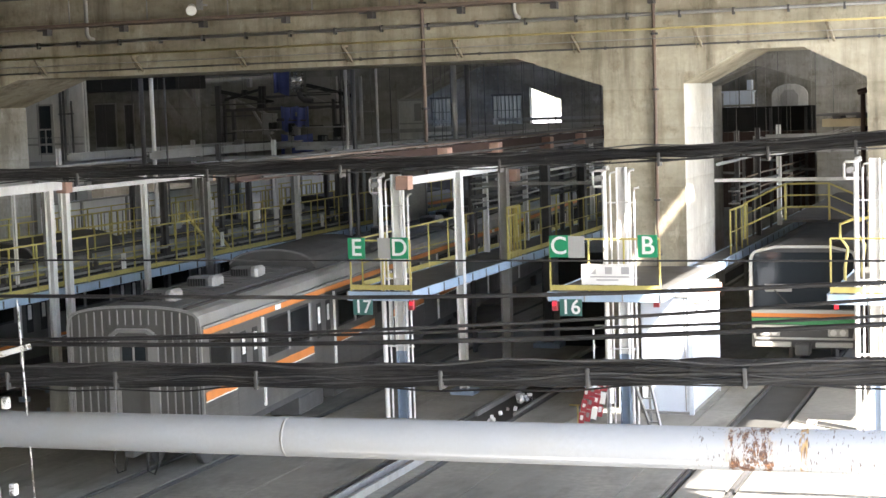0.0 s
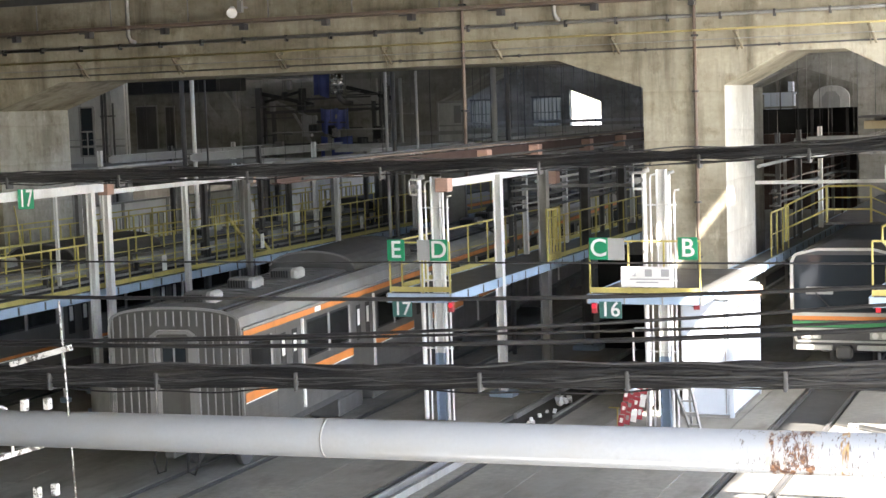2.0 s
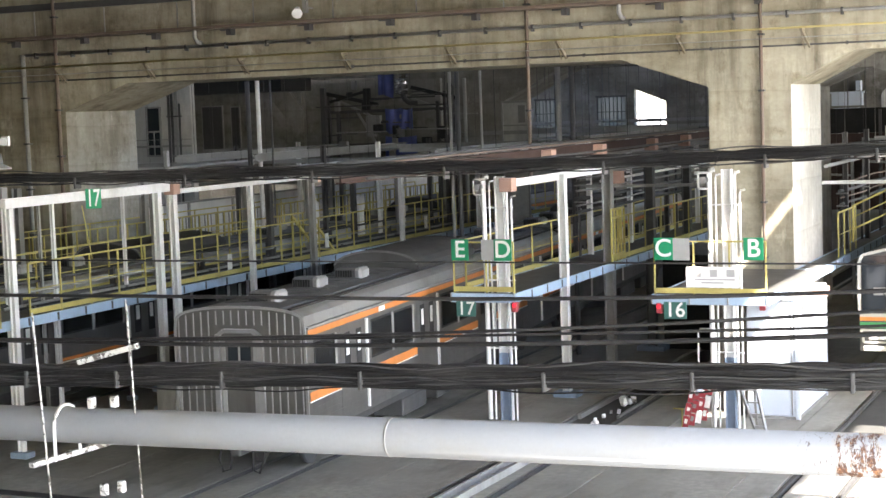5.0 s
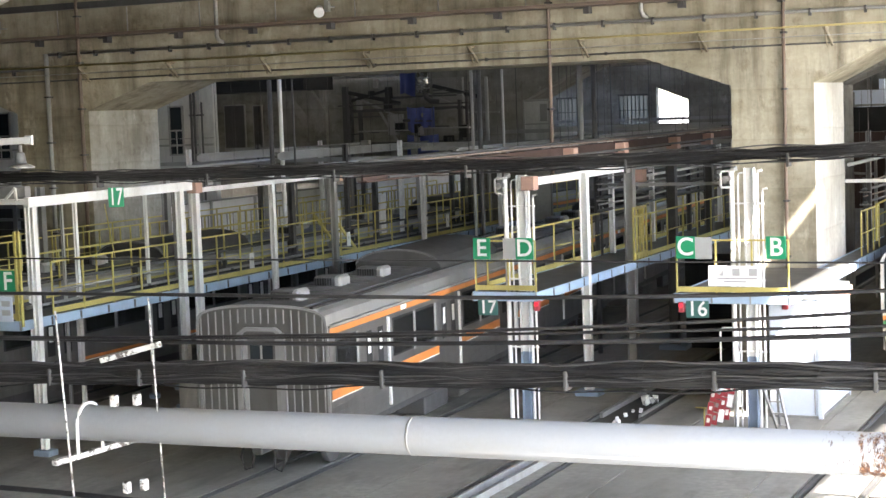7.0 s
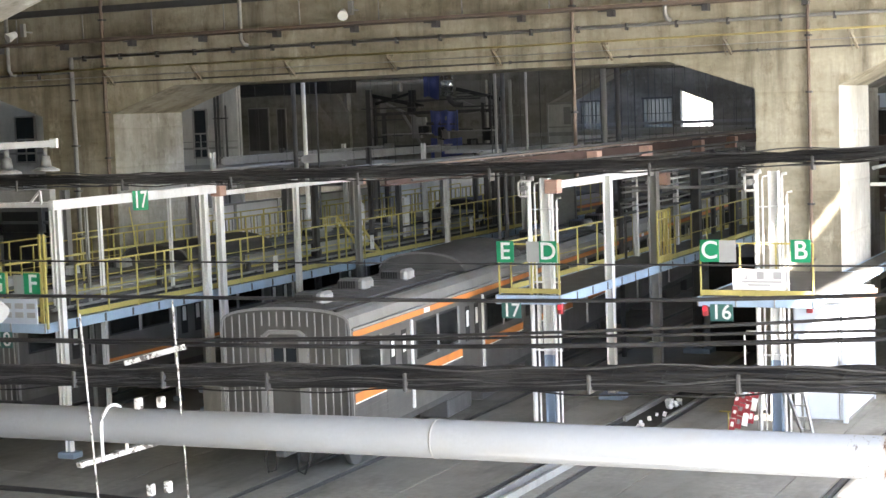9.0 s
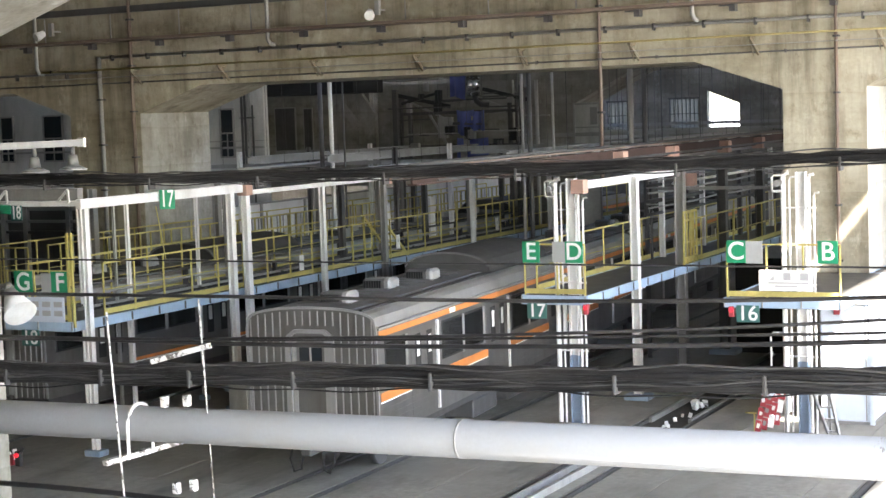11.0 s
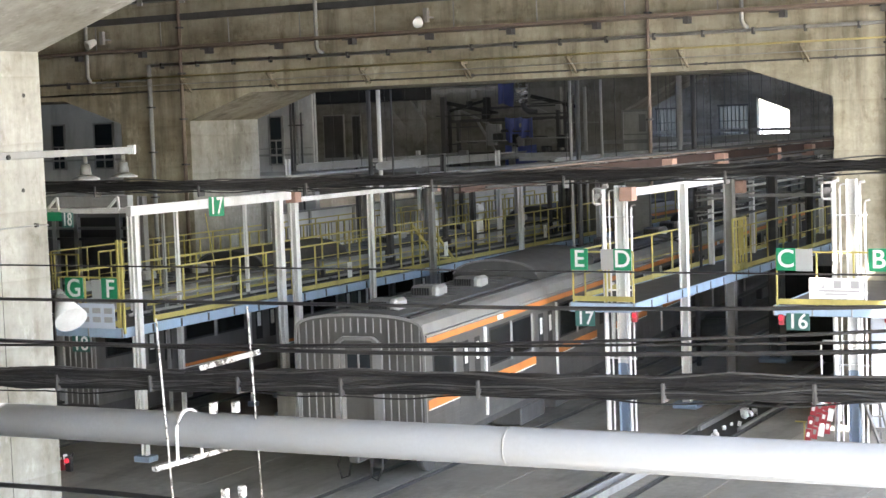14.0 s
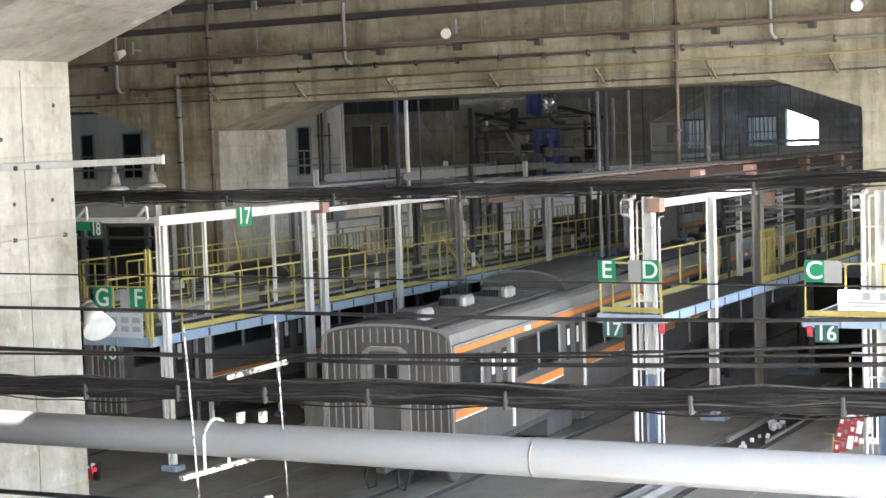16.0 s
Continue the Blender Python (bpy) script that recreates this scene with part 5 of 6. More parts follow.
for dx in (0, 0.42):
    part("stile", G().bar((-8.95 + dx, 35.3, 1.35), (-8.35 + dx * 0.5, 34.9, 0.0), 0.05, 0.06), "greysteel", lad)
    part("stile", G().bar((-8.95 + dx, 35.35, 1.35), (-9.0 + dx * 0.9, 36.0, 0.0), 0.05, 0.06), "greysteel", lad)
for k in range(5):
    f = (k + 0.6) / 5.4
    part("rung", G().bar((-8.95 + 0.6 * f, 35.3 - 0.4 * f, 1.35 - 1.35 * f), (-8.53 + 0.39 * f, 35.3 - 0.4 * f, 1.35 - 1.35 * f), 0.07, 0.03), "greysteel", lad)
rack = thing("flag_rack", "rack of red and white warning boards by the post", "rack")
part("frame", G().bar((-10.05, 34.95, 0), (-9.85, 35.1, 1.0), 0.04, 0.04).bar((-9.35, 34.95, 0), (-9.35, 35.1, 1.1), 0.04, 0.04), "greysteel", rack)
rr = random.Random(3)
for i in range(12):
    c, r = i % 4, i // 4
    x, z, y = -9.97 + 0.14 * c + 0.05 * r, 0.1 + 0.28 * r + 0.06 * c, 34.9 + 0.012 * i
    bd = part("warning_board", G().bar((x, y, z), (x + rr.uniform(0.02, 0.07), y, z + 0.27), 0.13, 0.012).bar((x, y + 0.013, z + 0.02), (x + 0.1, y + 0.013, z + 0.2), 0.06, 0.01), "sign_white" if i % 5 == 2 else "red", rack, "faded warning board")
    part("white_patch", G().bar((x + 0.01, y - 0.009, z + 0.1), (x + 0.03, y - 0.009, z + rr.uniform(0.16, 0.24)), 0.07, 0.005), "vent" if i % 4 == 1 else "sign_white", bd)
part("top_bag", G().box(-9.9, 34.9, 0.9, -9.6, 35.15, 1.1, 0.05), "container", rack)
stool = thing("yellow_stand", "small yellow tubular stand on the floor", "stand")
part("stand_frame", G().bar((-10.35, 35.3, 0.45), (-10.1, 35.3, 0.45), 0.03, 0.03).bar((-10.15, 35.3, 0), (-10.15, 35.3, 0.45), 0.03, 0.03), "yellow", stool)
steps = thing("boarding_steps", "white tubular boarding steps with hand rails", "steps")
for dx in (0, 0.42):
    part("hand_rail", G().path([(-9.95 + dx, 37.0, 0.2), (-9.95 + dx, 37.0, 1.95), (-9.9 + dx, 37.0, 2.03), (-9.6 + dx, 37.2, 2.0)], 0.025, 8), "white", steps)
part("tread", G().box(-9.97, 36.95, 0.6, -9.3, 37.6, 0.66).box(-9.97, 37.3, 0.9, -9.3, 37.6, 0.96), "white", steps)
for dx in (0, 0.6):
    part("leg", G().bar((-9.93 + dx, 37.0, 0), (-9.93 + dx, 37.0, 0.9), 0.05, 0.05), "white", steps)
steps.location.x = -0.26
rh = random.Random(21)


def heap(x, y, n, spread, size):
    """A small heap of crumpled white pieces beside the pit."""
    t = thing("sheet_heap", "heap of crumpled white sheets beside the pit", "heap", "white heaps")
    for i in range(n):
        px, py, s = x + rh.uniform(-0.35, 0.35) * spread, y + rh.uniform(-1, 1) * spread, size * rh.uniform(0.6, 1.2)
        part("sheet", G().bar((px, py, 0.0), (px + rh.uniform(-0.5, 0.5) * s, py + rh.uniform(-0.6, 0.6) * s, s * rh.uniform(0.6, 1.3)), s * 0.8, s * 0.6), "white" if i % 3 else "mottled", t)
    return t


# white wheel-stop trough on track 16
tr = thing("wheel_stop_trough", "white steel trough with bolts beside the rail", "trough")
for x0 in (-12.62, -12.3):
    part("flange", G().bar((x0 + 0.05, 27.0, 0.09), (x0 + 0.12, 31.6, 0.09), 0.05, 0.15), "vent", tr)
part("trough_floor", G().bar((-12.4, 27.0, 0.02), (-12.32, 31.6, 0.02), 0.3, 0.03), "greysteel", tr)
for k in range(7):
    part("bolt", G().tube((-12.72 + 0.02 * k, 27.4 + 0.35 * k, 0.0), (-12.72 + 0.02 * k, 27.4 + 0.35 * k, 0.09), 0.05, 8), "black", tr)
for k, (x, y) in enumerate(((-12.3, 38.0), (-12.2, 36.4), (-12.15, 35.4))):
    heap(x, y, 5 if k == 0 else 3, 0.32, 0.15 if k == 0 else 0.09)
tagged(part("pit_edge", G().box(-12.92, 36.1, -0.2, -12.84, 72, 0.06).box(-11.96, 36.1, -0.2, -11.88, 72, 0.06), "greysteel"), "steel edging of the inspection pit", "edging", kind="structure")
heap(-5.2, 33.9, 9, 0.6, 0.26)
heap(-5.1, 35.2, 7, 0.5, 0.22)
heap(-4.2, 33.4, 7, 0.5, 0.22)
crate = thing("red_bundle", "red and white safety gear lying by the pier", "gear")
rg = random.Random(5)
for k in range(9):
    x, y, z = -24.85 + 0.075 * k, 27.2 + 0.05 * (k % 3), 0.02 + 0.12 * (k % 3)
    part("cloth" if k % 3 == 1 else "bag", G().bar((x, y, z), (x + rg.uniform(-0.12, 0.16), y + 0.05, z + rg.uniform(0.12, 0.24)), rg.uniform(0.08, 0.16), 0.05), ("red", "sign_white", "black")[k % 3], crate)
part("light", G().tube((-24.25, 27.2, 0.25), (-24.25, 27.15, 0.25), 0.05, 10), "redlamp", crate)
part("light_case", G().box(-24.33, 27.2, 0.0, -24.17, 27.3, 0.33, 0.02), "black", crate)
cab = thing("floor_cabinet", "beige steel cabinet standing by the walkway posts", "cabinet")
part("body", G().box(-22.95, 33.47, 0, -22.35, 33.97, 1.3, 0.02), "vent", cab)
part("door", G().box(-22.91, 33.45, 0.1, -22.39, 33.47, 1.2), "palewall", cab)

green_plate = thing("number_plate_sign", "small green sign hung from the cross beam", "sign")
part("board", G().box(-25.69, 28.58, 5.42, -25.27, 28.6, 5.62), "sign_green", green_plate)
part("strap", G().box(-25.57, 28.6, 5.47, -25.52, 28.62, 5.64), "greysteel", green_plate)
letter_board("18", -25.10, 28.6, 5.44, 0.32, 0.34, "sign_dark", "dark green sign, white number 18, under the cross beam")

# ---- deep inside the depot ----
low_wall = thing("panel_wall", "low white panelled wall along the inner platform", "wall")
for k in range(10):
    y = 45.0 + 2.9 * k
    part("panel", G().box(-31.25, y, 1.2, -31.15, y + 2.87, 4.42), "white", low_wall)
    part("panel_post", G().box(-31.15, y - 0.05, 1.2, -31.08, y + 0.05, 4.46), "vent", low_wall)
part("coping", G().box(-31.3, 44.95, 4.42, -31.1, 74, 4.48), "greysteel", low_wall)
part("plinth", G().box(-31.27, 44.95, 0.0, -31.13, 74, 1.2), "inner", low_wall)
fence = thing("bar_fence", "grey steel bar fence along the inner platform", "fence")
for z in (3.25, 4.0):
    part("rail", G().box(-30.55, 44.8, z, -30.52, 70, z + 0.04), "greysteel", fence)
for k in range(64):
    y = 44.8 + 0.394 * k
    part("post" if k % 5 == 0 else "bar", G().box(-30.55, y, 3.03, -30.52, y + (0.05 if k % 5 == 0 else 0.022), 4.0), "greysteel", fence)
for x, z0, w, h in ((-35.75, 6.0, 0.9, 1.75), (-34.4, 5.95, 0.34, 1.75)):
    dw = thing("dark_window", "dark tall window in the upper inner wall", "window", "dark inner windows")
    part("frame", G().box(x - 0.05, 56.36, z0 - 0.05, x + w + 0.05, 56.398, z0 + h + 0.05), "greysteel", dw)
    part("pane", G().box(x, 56.34, z0, x + w, 56.358, z0 + h), "darksteel", dw)
    part("mullion", G().box(x + w / 2 - 0.02, 56.32, z0, x + w / 2 + 0.02, 56.338, z0 + h), "darksteel", dw)
tagged(part("haunch_beam", G().prism([(-33.6, 9.3), (-32.4, 9.3), (-31.0, 7.4), (-31.0, 6.9), (-31.5, 6.9)], 56.1, 56.3).box(-31.5, 56.1, 0, -31.0, 56.3, 6.9), "inner"), "dim slanting concrete beam on a post", "beam")
for y in (46.5, 49.7, 53.0):
    tagged(part("white_cabinet", G().box(-25.6, y, 3.03, -25.45, y + 0.35, 4.5, 0.01), "white"), "tall white cabinet on the walkway", "cabinet", "walkway cabinets")
stair = thing("yellow_stair", "yellow steel steps on the walkway", "steps")
for dx in (0, 0.6):
    part("stringer", G().bar((-23.7 - dx, 43.0, 4.3), (-23.7 - dx, 44.6, 3.05), 0.05, 0.08).bar((-23.7 - dx, 43.0, 4.3), (-23.7 - dx, 43.0, 3.05), 0.05, 0.05), "yellow", stair)
for k in range(4):
    part("tread", G().box(-24.3, 43.2 + 0.35 * k, 4.0 - 0.28 * k, -23.7, 43.4 + 0.35 * k, 4.03 - 0.28 * k), "yellow", stair)
mach = thing("blue_machine", "dark machine frame hung with bright blue sheeting", "machine")
def draped(x0, x1, z0, z1, y, seed):
    """A hanging sheet with soft folds and an uneven hem."""
    g, n = G(), 14
    top, low = [], []
    for k in range(n + 1):
        u = k / n
        x = x0 + (x1 - x0) * u
        top.append((x, y + 0.05 * math.sin(9 * u + seed), z1 - 0.05 * math.sin(3.1 * u)))
        low.append((x + 0.04 * math.sin(5 * u + seed), y + 0.09 * math.sin(9 * u + seed) - 0.05, z0 + 0.07 * math.sin(4.3 * u + 2 * seed)))
    v = top + low + [(a, b + 0.02, c) for a, b, c in top + low]
    m = n + 1
    f = [(k, k + 1, m + k + 1, m + k) for k in range(n)] + [(2 * m + k, 3 * m + k, 3 * m + k + 1, 2 * m + k + 1) for k in range(n)]
    f += [(k, 2 * m + k, 2 * m + k + 1, k + 1) for k in range(n)] + [(m + k, m + k + 1, 3 * m + k + 1, 3 * m + k) for k in range(n)]
    f += [(0, m, 3 * m, 2 * m), (n, 2 * m + n, 3 * m + n, m + n)]
    return g.add(v, f, True)


part("sheet", draped(-27.55, -26.88, 7.9, 8.75, 55.75, 0.3), "bluetarp", mach, "bright blue sheet")
part("sheet", draped(-27.3, -26.55, 6.55, 7.45, 55.7, 1.4), "bluetarp", mach, "bright blue sheet")
part("sheet", draped(-26.62, -26.1, 6.6, 7.42, 55.66, 2.6), "bluetarp", mach, "faded blue sheet")
part("sheet", draped(-27.3, -26.0, 5.3, 6.4, 55.72, 3.3), "bluetarp", mach, "bright blue sheet")
for x, r in ((-26.68, 0.13), (-26.44, 0.13)):
    part("duct", G().tube((x, 55.7, 7.95), (x, 55.7, 8.8), r, 14), "foil", mach, "shiny duct")
    for z in (8.1, 8.3, 8.5):
        part("duct_ring", G().tube((x, 55.7, z), (x, 55.7, z + 0.03), r + 0.015, 14), "vent", mach)
part("duct_elbow", G().path([(-26.5, 55.7, 7.95), (-26.4, 55.65, 7.75), (-26.2, 55.6, 7.62), (-25.9, 55.6, 7.6)], 0.1, 10), "darksteel", mach)
for z, x0, x1 in ((6.55, -29.2, -27.3), (6.6, -26.6, -24.6), (7.55, -30.0, -27.6), (5.95, -29.8, -24.6), (7.5, -25.8, -24.5)):
    part("shelf", G().box(x0, 55.3, z, x1, 55.9, z + 0.05), "vent" if z > 6.52 and z < 6.7 else "darksteel", mach)
for p, q, h in (((-29.9, 55.8, 8.1), (-27.6, 55.8, 7.6), 0.14), ((-27.9, 55.7, 8.15), (-29.6, 55.7, 7.75), 0.1), ((-26.2, 55.8, 8.2), (-24.4, 55.8, 7.75), 0.14)):
    part("lattice_arm", G().bar(p, q, 0.1, h), "black", mach, "black lattice arm")
for x in (-29.87, -24.55):
    part("frame_post", G().box(x - 0.1, 55.6, 0, x + 0.1, 55.8, 8.3), "darksteel", mach)
for x in (-29.8, -29.4, -25.2, -24.9):
    part("frame_post", G().box(x - 0.06, 55.9, 0, x + 0.06, 56.05, 8.0), "darksteel", mach)
for z, h in ((7.3, 0.12), (6.0, 0.15), (7.8, 0.06), (5.2, 0.1)):
    part("frame_beam", G().box(-30, 55.92, z, -24.8, 56.02, z + h), "darksteel", mach)
for p, q in (((-29.6, 55.95, 7.9), (-27.8, 55.95, 7.1)), ((-28.6, 55.95, 7.4), (-27.8, 55.95, 6.1)), ((-26.5, 55.95, 7.9), (-25.0, 55.95, 7.3))):
    part("brace", G().bar(p, q, 0.06, 0.08), "greysteel", mach)
rq = random.Random(11)
for k in range(44):
    x, z = rq.uniform(-30.5, -24.6), rq.uniform(5.2, 8.2)
    if k % 2:
        part("small_bar", G().bar((x, 55.7, z), (x + rq.uniform(0.4, 1.6), 55.7 + rq.uniform(-0.1, 0.1), z + rq.uniform(-0.04, 0.04)), 0.05, 0.05), "darksteel" if k % 3 else "greysteel", mach)
    else:
        part("small_box", G().box(x, 55.6, z, x + rq.uniform(0.15, 0.4), 55.8, z + rq.uniform(0.15, 0.5), 0.02), "black" if k % 4 else "greysteel", mach)
tagged(part("dark_partition", G().box(-31.2, 56.5, 4.9, -25.32, 56.7, 8.5).box(-25.5, 56.5, 0, -25.32, 56.7, 4.9), "inner"), "dim grey partition behind the machine", "partition", kind="structure")
part("control_box", G().box(-28.1, 55.7, 6.4, -27.7, 55.9, 7.2, 0.02), "vent", mach)
for x, y, r, mat in ((-26.6, 45.2, 0.07, "white"), (-27.0, 45.25, 0.075, "darksteel"), (-16.5, 45.2, 0.085, "vent"), (-16.1, 45.25, 0.075, "darksteel"), (-26.25, 45.4, 0.03, "darksteel"), (-18.95, 45.2, 0.04, "vent"), (-19.95, 45.2, 0.05, "vent"), (-19.75, 45.3, 0.07, "darksteel"), (-23.9, 55.5, 0.07, "greysteel"), (-20.5, 56, 0.08, "darksteel"), (-36.0, 50.5, 0.09, "darksteel"), (-35.6, 50.6, 0.06, "darksteel")):
    tagged(part("hanging_pole", G().tube((x, y, 3.03 if y < 45 else 0), (x, y, 8.45 if y > 45 else 8.6), r, 10), mat), "tall steel pole rising to the deck", "pole", "steel poles")


def tray(x0, x1, y, z, material="greysteel"):
    """A ladder tray across the depot, hung from the deck by rods at its ends."""
    t = thing("cable_tray", "grey cable tray hung across the depot on rods", "tray", "cable trays")
    part("tray_bed", G().box(x0, y, z, x1, y + 0.35, z + 0.03), material, t)
    for yy in (y, y + 0.33):
        part("tray_side", G().box(x0, yy, z + 0.03, x1, yy + 0.02, z + 0.13), material, t)
    for x in (x0 + 0.4, (x0 + x1) / 2, x1 - 0.4):
        part("hanger", G().tube((x, y + 0.17, z), (x, y + 0.17, 13.5), 0.008, 4), "darksteel", t)
    for k in range(3):
        part("tray_cable", G().path([(x0 + (x1 - x0) * i / 12, y + 0.08 + 0.08 * k, z + 0.06 + 0.02 * math.sin(i * 1.7 + k)) for i in range(13)], 0.025, 6), "cable" if k else "vent", t)


for x0, x1, y, z, m in ((-33.2, -28.7, 48.0, 5.68, "vent"), (-28.5, -20.0, 48.0, 5.72, "vent"), (-24, -11, 50.0, 5.95, "vent"), (-34, -11, 53.5, 6.0, "greysteel"), (-34, -11, 63.0, 6.3, "vent"), (-34, -11, 67.0, 6.5, "greysteel"), (-8.6, -4.4, 48.0, 5.6, "vent"), (-8.6, -4.4, 52.0, 5.9, "vent"), (-31, -23.5, 46.0, 5.45, "greysteel"), (-23, -15, 55.0, 6.35, "vent")):
    tray(x0, x1, y, z, m)
# runs along the depot above each platform row
for x, z, r, mt in ((-15.4, 5.35, 0.05, "vent"), (-14.6, 5.2, 0.04, "white"), (-15.0, 5.9, 0.06, "greysteel"), (-24.6, 5.5, 0.05, "vent"), (-25.3, 5.7, 0.05, "greysteel"), (-28.9, 5.8, 0.05, "vent"), (-8.4, 5.5, 0.05, "vent"), (-7.0, 5.7, 0.04, "white"), (-5.5, 5.8, 0.05, "vent"), (-12.3, 5.6, 0.02, "darksteel"), (-17.07, 5.5, 0.02, "darksteel")):
    rn = thing("overhead_conduit", "pale conduit running into the depot on hangers", "conduit", "overhead conduits")
    part("tube", G().tube((x, 43.2, z), (x, 73, z + 0.05), r, 8), mt, rn)
    for k in range(6):
        part("hanger", G().tube((x, 46 + 5 * k, z), (x, 46 + 5 * k, 13.5), 0.006, 4), "darksteel" if x < -10 else "inner", rn)
# overhead contact wires of the inner tracks, on drop arms
for xc in (-17.6, -12.4, -6.2, -20.8):
    for k in range(7):
        y = 45.2 + 3.9 * k
        ca = thing("overhead_wire_hanger", "thin steel hanger carrying the overhead wire", "wire hanger", "overhead wire hangers")
        part("drop_rod", G().tube((xc + 0.7, y, 13.5), (xc + 0.7, y, 5.5), 0.012 if xc < -10 else 0.007, 5), "darksteel" if xc < -10 else "inner", ca)
        part("side_arm", G().bar((xc + 0.7, y, 5.75), (xc - 0.3, y, 5.95), 0.03, 0.03), "vent", ca)
        part("steady_arm", G().bar((xc + 0.7, y, 6.3), (xc - 0.1, y, 6.05), 0.025, 0.025), "greysteel", ca)
        part("insulator", G().tube((xc + 0.55, y, 5.78), (xc + 0.3, y, 5.83), 0.05, 8), "white", ca)
    tagged(part("contact_wire", G().tube((xc - 0.28, 45.2, 5.95), (xc - 0.28, 68.6, 5.95), 0.012, 6), "darksteel"), "thin overhead contact wire along the inner track", "wire", "contact wires")
def pipe_rack(x, y0, y1, runs, label):
    """Stacked service pipes on slim stanchions beside a platform."""
    t = thing("pipe_rack", label, "pipes", "platform pipe racks")
    for z, r, m, dx in runs:
        part("pipe", G().path([(x + dx + 0.015 * math.sin(k * 1.9 + z), y0 + (y1 - y0) * k / 10, z + 0.02 * math.sin(k * 2.3 + 3 * z)) for k in range(11)], r, 7), m, t)
    y = y0 + 0.4
    while y < y1:
        part("stanchion", G().box(x - 0.03, y, PZ, x + 0.03, y + 0.06, runs[-1][0] + 0.1), "darksteel", t)
        for z, r, m, dx in runs[::2]:
            part("saddle", G().box(x - 0.12, y - 0.02, z - r - 0.04, x + 0.2, y + 0.08, z - r), "greysteel", t)
        y += 3.3
    return t


RUNS = [(4.30, 0.05, "darksteel", 0.08), (4.48, 0.03, "vent", 0.1), (4.66, 0.06, "darksteel", 0.06), (4.90, 0.035, "vent", 0.1), (5.12, 0.05, "darksteel", 0.07), (5.26, 0.02, "greysteel", 0.12)]
pipe_rack(-15.5, 43.5, 64, RUNS, "dark and white service pipes stacked beside the platform")
pipe_rack(-8.62, 46.0, 64, [(z, r * 0.8, "darksteel" if k % 2 == 0 else "rustpipe", dx) for k, (z, r, m, dx) in enumerate(RUNS[:4])], "service pipes stacked along the narrow walkway")
for x, z, r, m in ((-14.5, 6.38, 0.04, "darksteel"), (-14.02, 6.36, 0.02, "rustpipe"), (-14.62, 6.16, 0.035, "rustpipe"), (-13.9, 6.1, 0.03, "darksteel")):
    bp = thing("beam_pipe", "service pipe strapped along the brown crane beam", "pipe", "crane beam pipes")
    part("tube", G().tube((x, 27.5, z), (x, 56.8, z), r, 7), m, bp)
    for k in range(8):
        part("strap", G().box(min(x, -14.2), 28.5 + 3.6 * k, z - r - 0.03, max(x, -14.2), 28.56 + 3.6 * k, z - r), "darksteel", bp)
# inner rows: more gantry posts with pale feet of light, and stabled cars on the middle tracks
for x, ys in ((-15.45, (44.7, 48.5, 52.5, 56.3)), (-8.5, (46.5, 50, 54)), (-25.3, (47, 51, 55.2)), (-30.4, (45.6, 50, 54.5))):
    for y in ys:
        # dark steel here carries the gloom of the inner rows in its colour
        post(x, y, 6.3, 0.14, "white" if (y * 7) % 3 < 1.2 else "darksteel", base=False, z0=PZ, label="steel post of the inner gantry rows on the walkway")
for x, y, z in ((-23.56, 38.0, 3.2), (-23.56, 43.6, 3.3), (-23.56, 50.8, 3.3), (-23.56, 57.0, 3.3)):
    tg = thing("rail_tag", "small white tag plate on the railing", "tag", "railing tags")
    part("plate", G().box(x + 0.02, y, z, x + 0.035, y + 0.22, z + 0.42), "white", tg)
    part("mark", G().box(x + 0.036, y + 0.08, z + 0.2, x + 0.038, y + 0.14, z + 0.3), "ink", tg)
far_arch = thing("arched_window", "pale arched window in the dim inner wall", "window")
arc = [(-11.25 + 0.8 * math.cos(math.pi * k / 12), 7.2 + 0.52 * math.sin(math.pi * k / 12)) for k in range(13)]
part("arch_panel", G().prism([(-10.45, 6.3)] + arc + [(-12.05, 6.3)], 74.8, 74.99), "palewall", far_arch)
part("arch_pane", G().prism([(-10.85, 6.3), (-10.85, 7.2), (-11.05, 7.45), (-11.45, 7.45), (-11.65, 7.2), (-11.65, 6.3)], 74.75, 74.79), "vent", far_arch)
tagged(part("pale_house", G().box(-14.2, 74.6, 6.85, -12.85, 74.99, 7.4).box(-14.3, 74.5, 7.4, -12.75, 74.99, 7.48).box(-14.1, 74.5, 6.4, -13.0, 74.99, 6.75).box(-13.1, 74.45, 7.5, -12.9, 74.99, 7.95), "container"), "pale blue panelled unit high on the far wall", "unit")
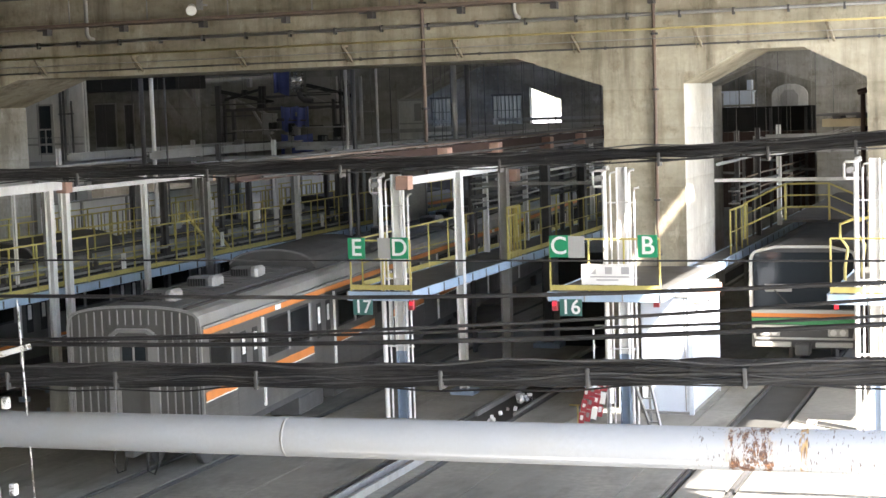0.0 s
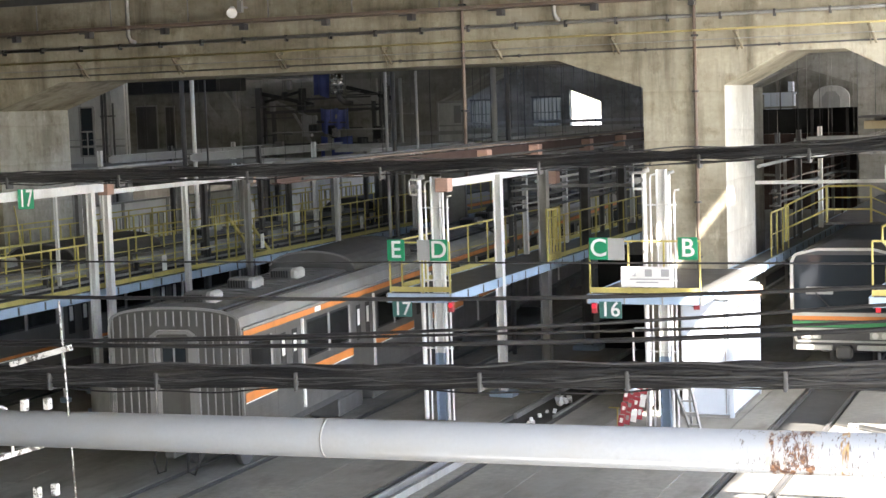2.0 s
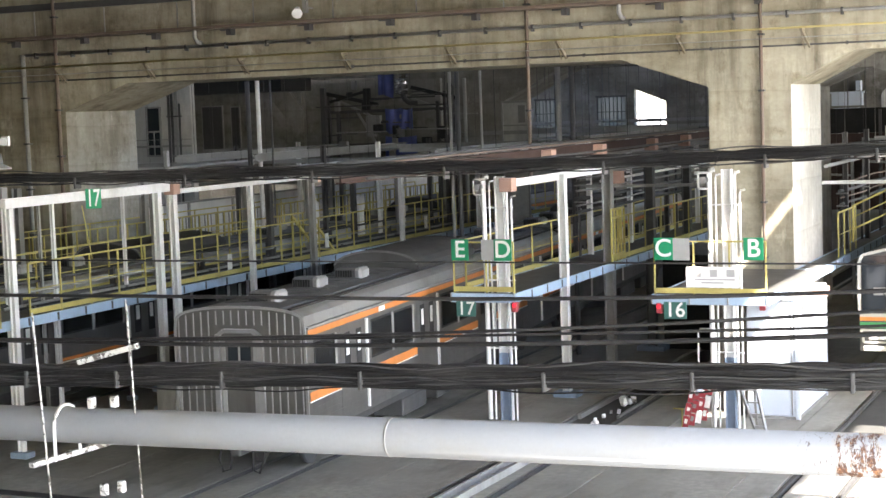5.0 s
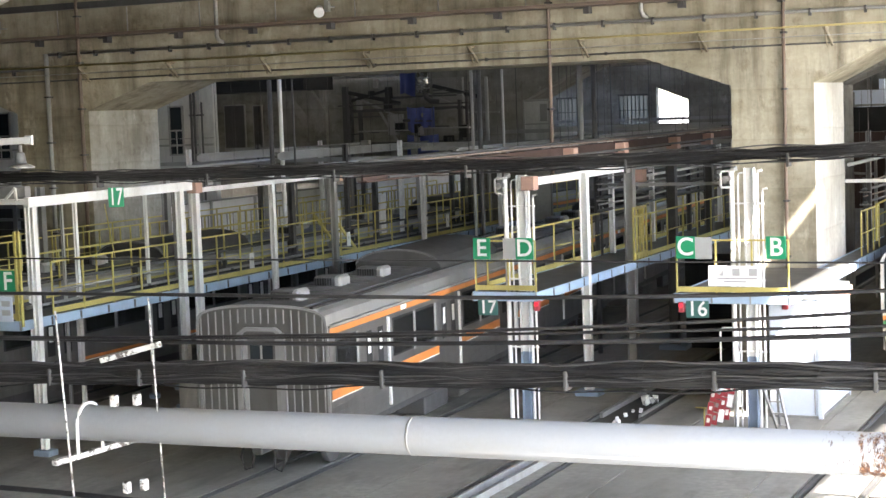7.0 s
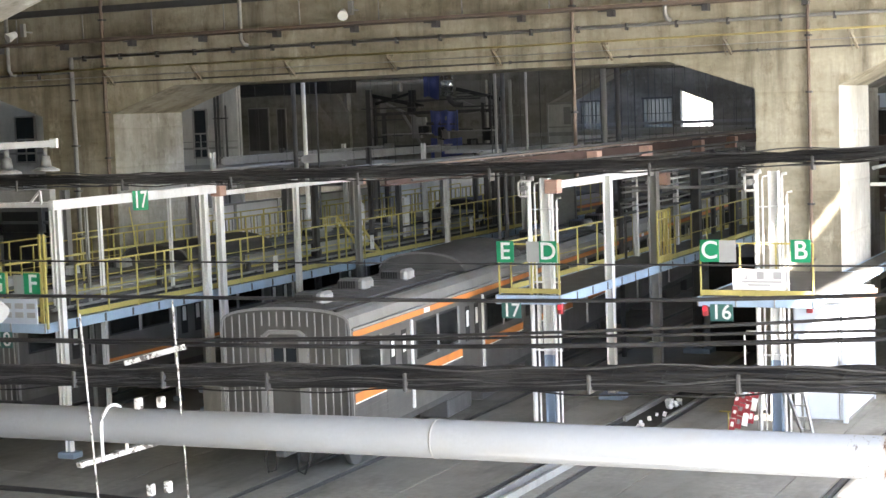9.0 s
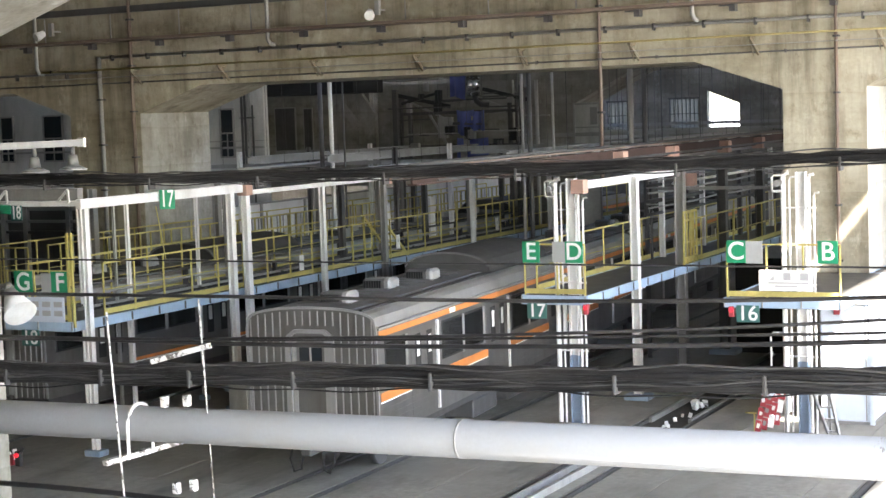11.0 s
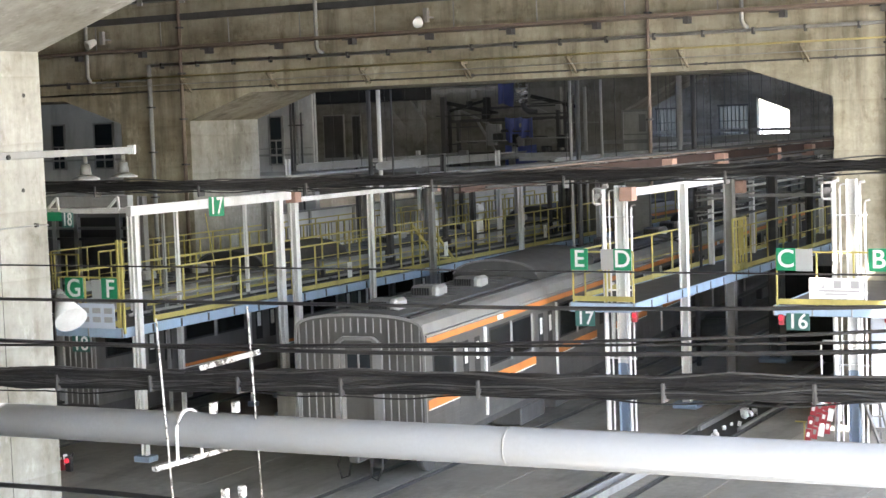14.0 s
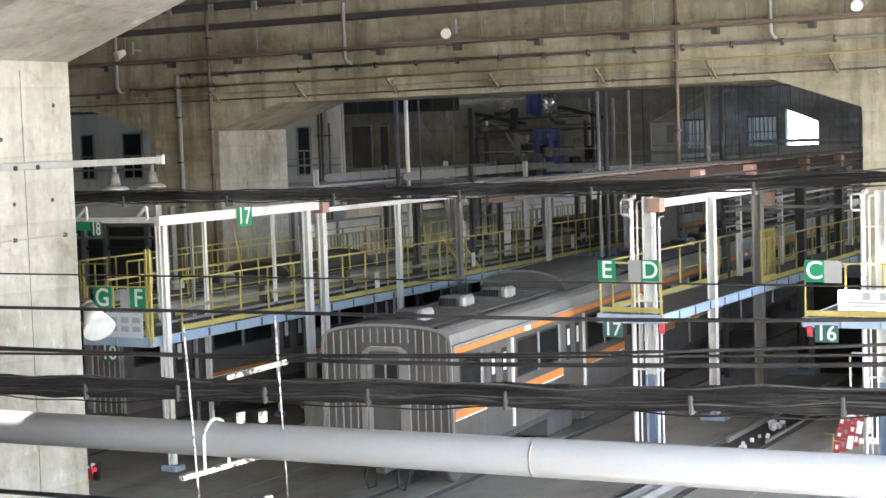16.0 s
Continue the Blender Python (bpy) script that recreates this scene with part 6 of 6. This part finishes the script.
dark_hoard = thing("dark_hoarding", "black hoarding across the far arch, dark brown shade sheets below", "hoarding")
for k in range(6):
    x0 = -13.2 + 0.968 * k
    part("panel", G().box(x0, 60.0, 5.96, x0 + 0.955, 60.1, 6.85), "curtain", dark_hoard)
    # brown sheets put the darkness under the hoarding into colour
    part("lower_panel", G().box(x0, 60.0, 3.2, x0 + 0.955, 60.1, 5.95), "brown", dark_hoard, "dark brown sheet added for the dark space below")
for x in (-13.15, -7.55):
    part("leg", G().box(x, 60.0, 0, x + 0.1, 60.1, 3.199), "darksteel", dark_hoard)
for x, z in ((-13.0, 5.7), (-11.6, 5.3), (-10.3, 5.75), (-9.0, 5.4)):
    hf = thing("steel_frame", "grey steel frame standing before the black hoarding", "frame", "hoarding frames")
    part("upright", G().box(x, 59.6, 0, x + 0.1, 59.7, z), "greysteel", hf)
    part("upright", G().box(x + 0.9, 59.6, 0, x + 1.0, 59.7, z - 0.1), "greysteel", hf)
    part("cross_bar", G().bar((x, 59.65, z), (x + 1.0, 59.65, z - 0.1), 0.1, 0.1), "vent", hf)
    part("cross_bar", G().bar((x, 59.65, z - 0.8), (x + 1.0, 59.65, z - 0.85), 0.08, 0.08), "greysteel", hf)
for x in (-12.2, -9.75, -8.5):
    tagged(part("hoarding_post", G().box(x, 59.9, 0, x + 0.1, 59.99, 6.8), "darksteel"), "dark post of the far hoarding", "post", "hoarding posts")
plank = thing("plank_shelf", "weathered planks on a shelf beside the pier", "planks")
part("plank", G().box(-5.65, 43.0, 6.42, -4.55, 44.5, 6.62), "wood", plank)
part("plank", G().box(-5.8, 42.9, 6.70, -4.55, 44.6, 6.75).box(-5.4, 43.1, 6.621, -5.2, 44.3, 6.70).box(-4.8, 43.1, 6.621, -4.6, 44.3, 6.70), "darksteel", plank)
part("shelf_post", G().tube((-4.5, 41.9, 0), (-4.5, 41.9, 7.3), 0.06, 10).bar((-4.5, 41.9, 6.36), (-4.5, 44.5, 6.36), 0.08, 0.1).tube((-4.62, 41.85, 7.28), (-4.4, 41.85, 7.34), 0.07, 8), "brown", plank)
